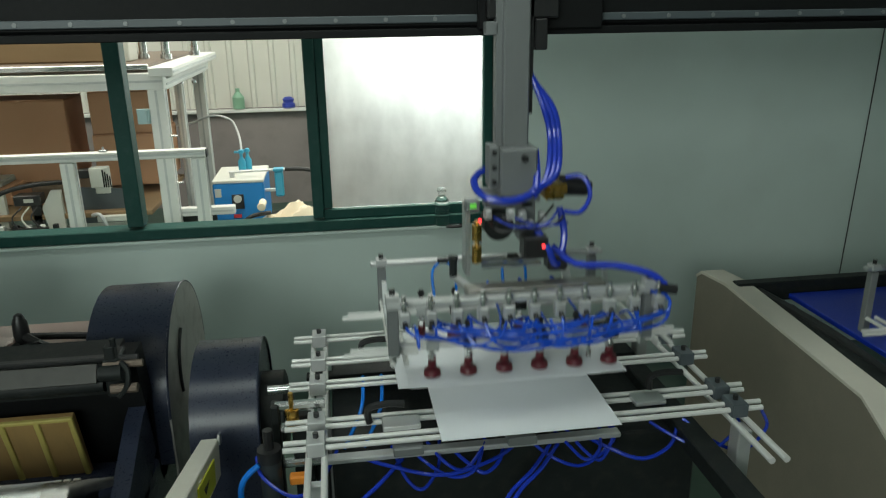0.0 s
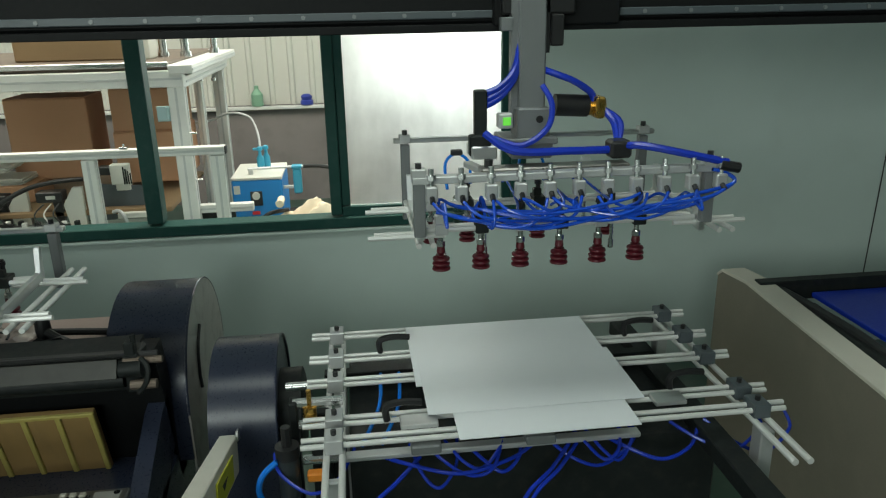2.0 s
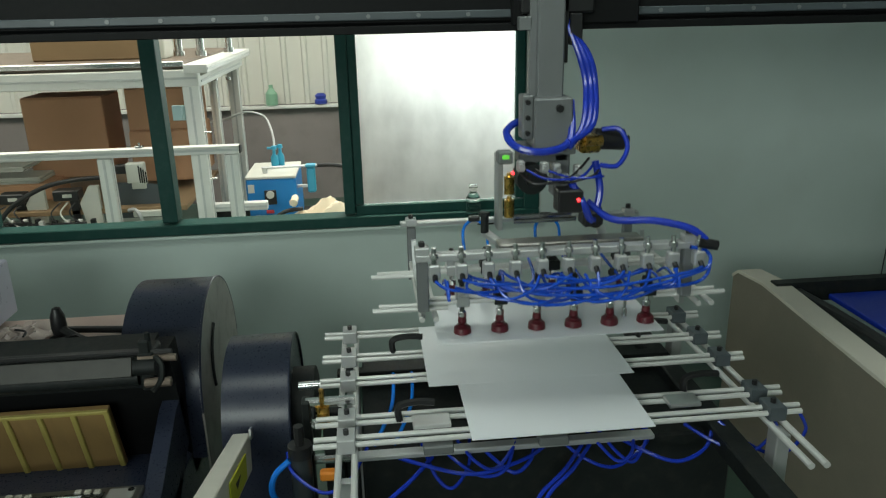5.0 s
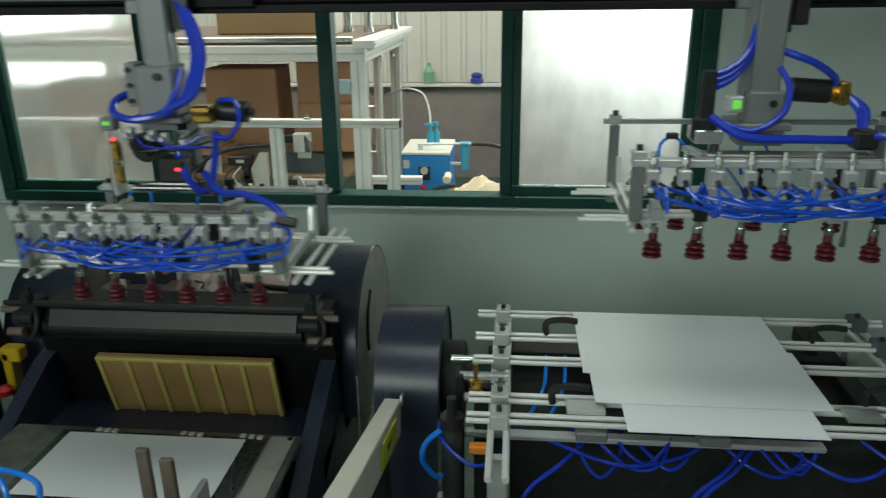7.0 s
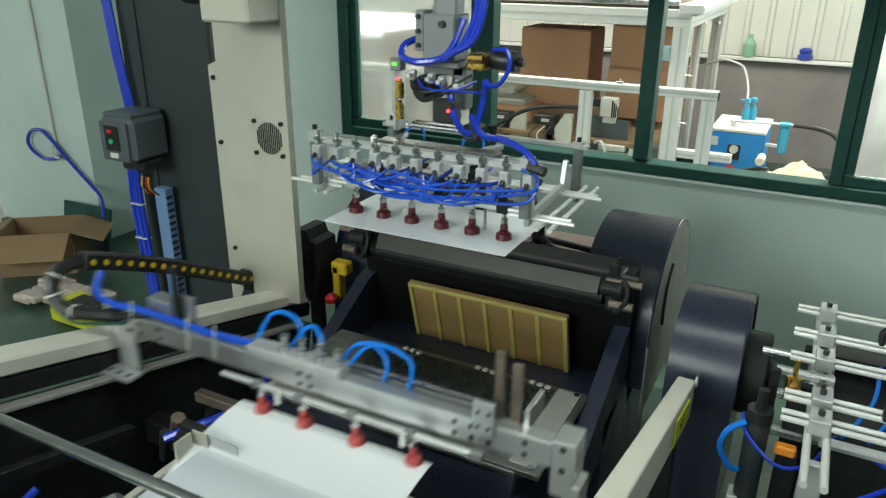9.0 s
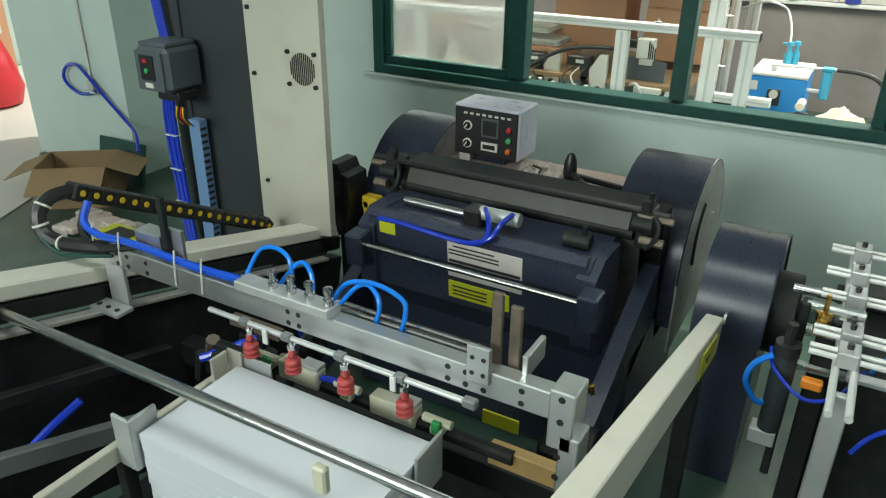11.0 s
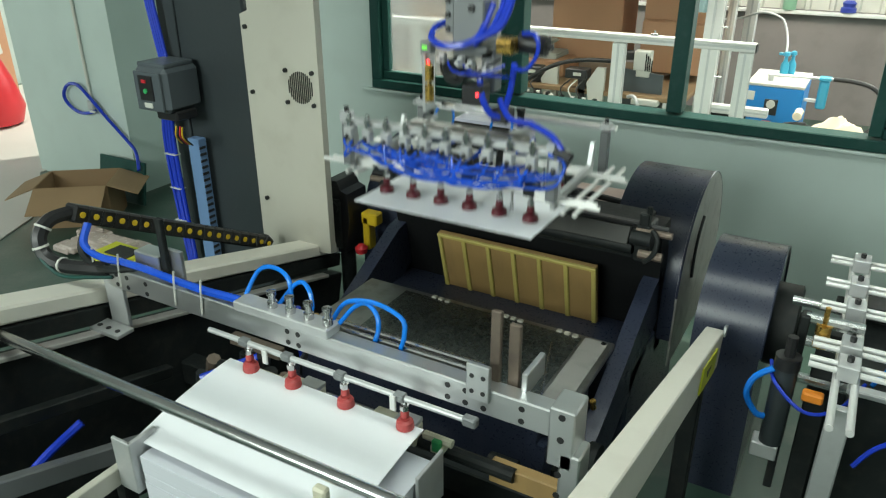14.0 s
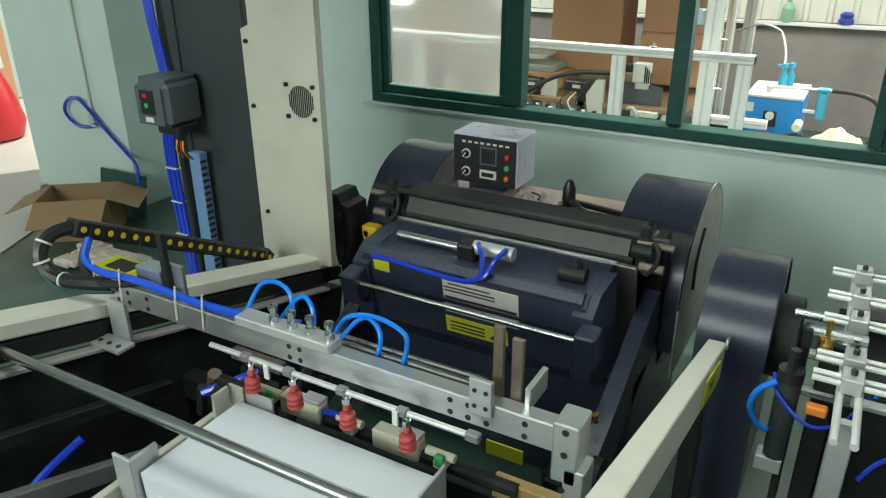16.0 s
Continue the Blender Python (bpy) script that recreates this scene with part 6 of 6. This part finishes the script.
lift_a = curve([(-0.4, 1.06), (-0.25, 1.03), (0, 0.918), (0.07, 0.843), (0.2, 0.852), (0.4, 0.852), (0.5, 0.92), (0.7, 1.04), (0.85, 1.06),
                (2.38, 1.06), (2.5, 1.0), (2.68, 0.76), (2.84, 0.59), (2.95, 0.540), (3.24, 0.538), (3.35, 0.63), (3.45, 0.82), (3.55, 0.98), (3.7, 1.05), (3.85, 1.06)])
lift_b = curve([(-0.4, 1.2), (-0.2, 1.0), (0.0, 0.75), (0.1, 0.698), (0.25, 0.712), (0.3, 0.712), (0.5, 0.81), (0.8, 1.1), (1.0, 1.2),
                (2.05, 1.2), (2.15, 1.12), (2.3, 0.93), (2.42, 0.862), (2.5, 0.853), (2.62, 0.841), (2.75, 0.841), (2.85, 0.872), (3.0, 0.935), (3.2, 1.01), (3.45, 1.15), (3.7, 1.2)])
feed = curve([(3.65, 0), (3.765, 0.19), (3.865, 0.44), (3.965, 0.68), (4.065, 0.88), (4.165, 0.97), (4.265, 1), (4.48, 0.99), (4.6, 0.93), (4.765, 0.65), (4.965, 0.2), (5.05, 0.07), (5.15, 0)])
dip = curve([(1.3, 0), (1.6, -0.035), (1.86, -0.035), (2.0, 0), (4.2, 0), (4.35, -0.01), (4.5, 0)])
swing = curve([(-0.14, 0), (-0.07, 10), (0.0, 31), (0.095, 58), (0.195, 74), (0.295, 80), (0.45, 85), (0.7, 85), (0.8, 78), (0.9, 58), (1.0, 35), (1.1, 14), (1.22, 0)])
hold_a = curve([(2.88, 0), (2.98, 1), (5.30, 1), (5.45, 0)])
hold_b = curve([(2.50, 0), (2.62, 1), (5.32, 1), (5.47, 0)])
hold_f = curve([(1.84, 0), (1.92, 1), (4.32, 1), (4.45, 0)])
PRESS = 0.0145  # how far a loaded cup folds up
XA, XB = 0.548, 2.049
FEED_Y, FEED_Z = 0.80, -0.185


def feeder_at(t):
    s = feed(t)
    return s * FEED_Y, s * FEED_Z


PXC = -0.957  # line of the sheets once they are on the feeder


def sheet_bend(k, t):
    """Droop of the free front of a sheet while the feeder carries it, in degrees at its front edge."""
    q = t - k * P
    if q < 1.86 or q > 4.3:
        return 0.0
    up = min(1.0, (q - 1.86) / 0.14)
    s = feed(t)
    return up * (13 + 14 * math.sin(math.pi * min(1, s / 0.85))) * (1 - min(1.0, max(0.0, (s - 0.75) / 0.22)))


def strip_pose(i, bend):
    y, z, d = SD / 2, 0.0, SD / STRIPS
    for j in range(i + 1):
        a = radians(bend * j / (STRIPS - 1))
        if j == i:
            return Matrix.Translation((0, y, z)) @ Matrix.Rotation(a, 4, "X")
        y, z = y - d * math.cos(a), z - d * math.sin(a)


def sheet_pose(k, t):
    q = t - k * P
    home = Vector((PX, PYB - SD / 2, PZ - 0.005 - 0.0016 * (k + 3)))
    if q < 1.86:
        return Matrix.Translation(home)
    if q < 4.4:
        dy, dz = feeder_at(t)
        up = (q - 1.86) / 0.14
        up = min(max(up, 0), 1)
        lean = 1.5 * up * (1 - min(1, max(0, (feed(t) - 0.5) / 0.5)))
        m = Matrix.Translation((PXC, FY + dy + 0.012, FZ + dz + dip(t) - 0.0135 + PRESS * hold_f(t))) @ Matrix.Rotation(radians(lean), 4, "X") @ Matrix.Translation((0, -SD / 2, 0))
        a, b = Matrix.Translation(home), m
        if up < 1:
            return Matrix.Translation(a.translation.lerp(b.translation, up)) @ Matrix.Rotation(radians(lean), 4, "X")
        return m
    if q < P + 3.24:
        rest = Matrix.Translation((PXC, FY + FEED_Y + 0.012 - SD / 2, 0.547))
        a = swing(t) if q > P - 0.2 else 0
        return Matrix.Translation((0, HY, HZ)) @ Matrix.Rotation(radians(-a), 4, "X") @ Matrix.Translation((0, -HY, -HZ)) @ rest
    yc = FY + FEED_Y + 0.012 - SD / 2
    if q < 2 * P + 0.38:
        s = 1 - travel(t) / REACH
        return Matrix.Translation((PXC + (XA - travel(t)) - (XA - REACH) - 0.023 * s, yc + 0.05 * s, max(lift_a(t) - 0.002 + PRESS * hold_a(t), 0.547)))
    x = PXC + REACH - 0.023
    yc += 0.05
    if q < 2 * P + 2.74:
        return Matrix.Translation((x, yc, 0.8545))
    if q < 3 * P + 0.25:
        return Matrix.Translation((x + REACH - travel_b(t), yc, max(lift_b(t) - 0.002 + PRESS * hold_b(t), 0.703)))
    return Matrix.Translation((x + REACH, yc, 0.703 + 0.0014 * (k + 3)))


def chain_line(t):
    """Points along the chain: raised run from the feeder, fold at the far end, run back along the rail."""
    dy, dz = feeder_at(t)
    ym, zm = 1.0 + dy, 0.953 + dz
    yb = 1.69 + 0.54 * dy
    sag = max(0.0, 1 - dy / 0.42)
    end_h = 0.07 + 0.125 * (1 - sag)

    def low(y):
        return 0.705 - 0.256 * (y - 1.0)

    pts = []
    for i in range(25):
        u = i / 24
        y = ym + (yb - ym) * u
        h0 = zm - low(ym)
        pts.append((y, low(y) + h0 + (end_h - h0) * u ** (1.0 + 0.9 * (1 - sag))))
    r = end_h / 2
    for i in range(1, 13):
        a = math.pi * i / 12
        pts.append((yb + r * math.sin(a), low(yb) + r + r * math.cos(a)))
    for i in range(1, 20):
        y = yb - 0.05 * i
        pts.append((y, low(y)))
    return pts


def link_pose(k, t):
    pts = chain_line(t)
    want = 0.02 + 0.044 * k
    for (y0, z0), (y1, z1) in zip(pts, pts[1:]):
        d = math.hypot(y1 - y0, z1 - z0)
        if want <= d:
            f = want / d
            return Matrix.Translation((-1.885, y0 + (y1 - y0) * f, z0 + (z1 - z0) * f)) @ Matrix.Rotation(math.atan2(z1 - z0, y1 - y0), 4, "X")
        want -= d
    return Matrix.Translation((-1.885, *pts[-1]))


def motions():
    times = [k / 10 for k in range(161)]
    walk(head_a, [(t, Matrix.Translation((XA - travel(t), GY, lift_a(t)))) for t in times])
    walk(head_b, [(t, Matrix.Translation((XB - travel_b(t), GY, lift_b(t)))) for t in times])
    walk(car_a, [(t, Matrix.Translation((XA - travel(t), 0, 0))) for t in times])
    walk(car_b, [(t, Matrix.Translation((XB - travel_b(t), 0, 0))) for t in times])
    walk(feeder, [(t, Matrix.Translation((FX, FY + feeder_at(t)[0], FZ - 0.045 + feeder_at(t)[1]))) for t in times])
    walk(cup_bar, [(t, Matrix.Translation((FX, FY + feeder_at(t)[0], FZ + feeder_at(t)[1] + dip(t)))) for t in times])
    for side, fold, lip in CUPS:
        hold = {"A": hold_a, "B": hold_b, "F": hold_f}[side]
        walk(fold, [(t, Matrix.Translation((0, 0, 0.5 * PRESS * hold(t)))) for t in times])
        walk(lip, [(t, Matrix.Translation((0, 0, PRESS * hold(t)))) for t in times])
    walk(platen, [(t, Matrix.Translation((0, HY, HZ)) @ Matrix.Rotation(radians(-swing(t)), 4, "X")) for t in times])
    for k, ob, leaf in SHEETS:
        walk(ob, [(t, sheet_pose(k, t)) for t in times])
        for i, st in enumerate(leaf):
            walk(st, [(t, strip_pose(i, sheet_bend(k, t))) for t in times])
    half = [k / 20 for k in range(321)]
    for k, ob in enumerate(LINKS):
        walk(ob, [(t, link_pose(k, t)) for t in half])


motions()
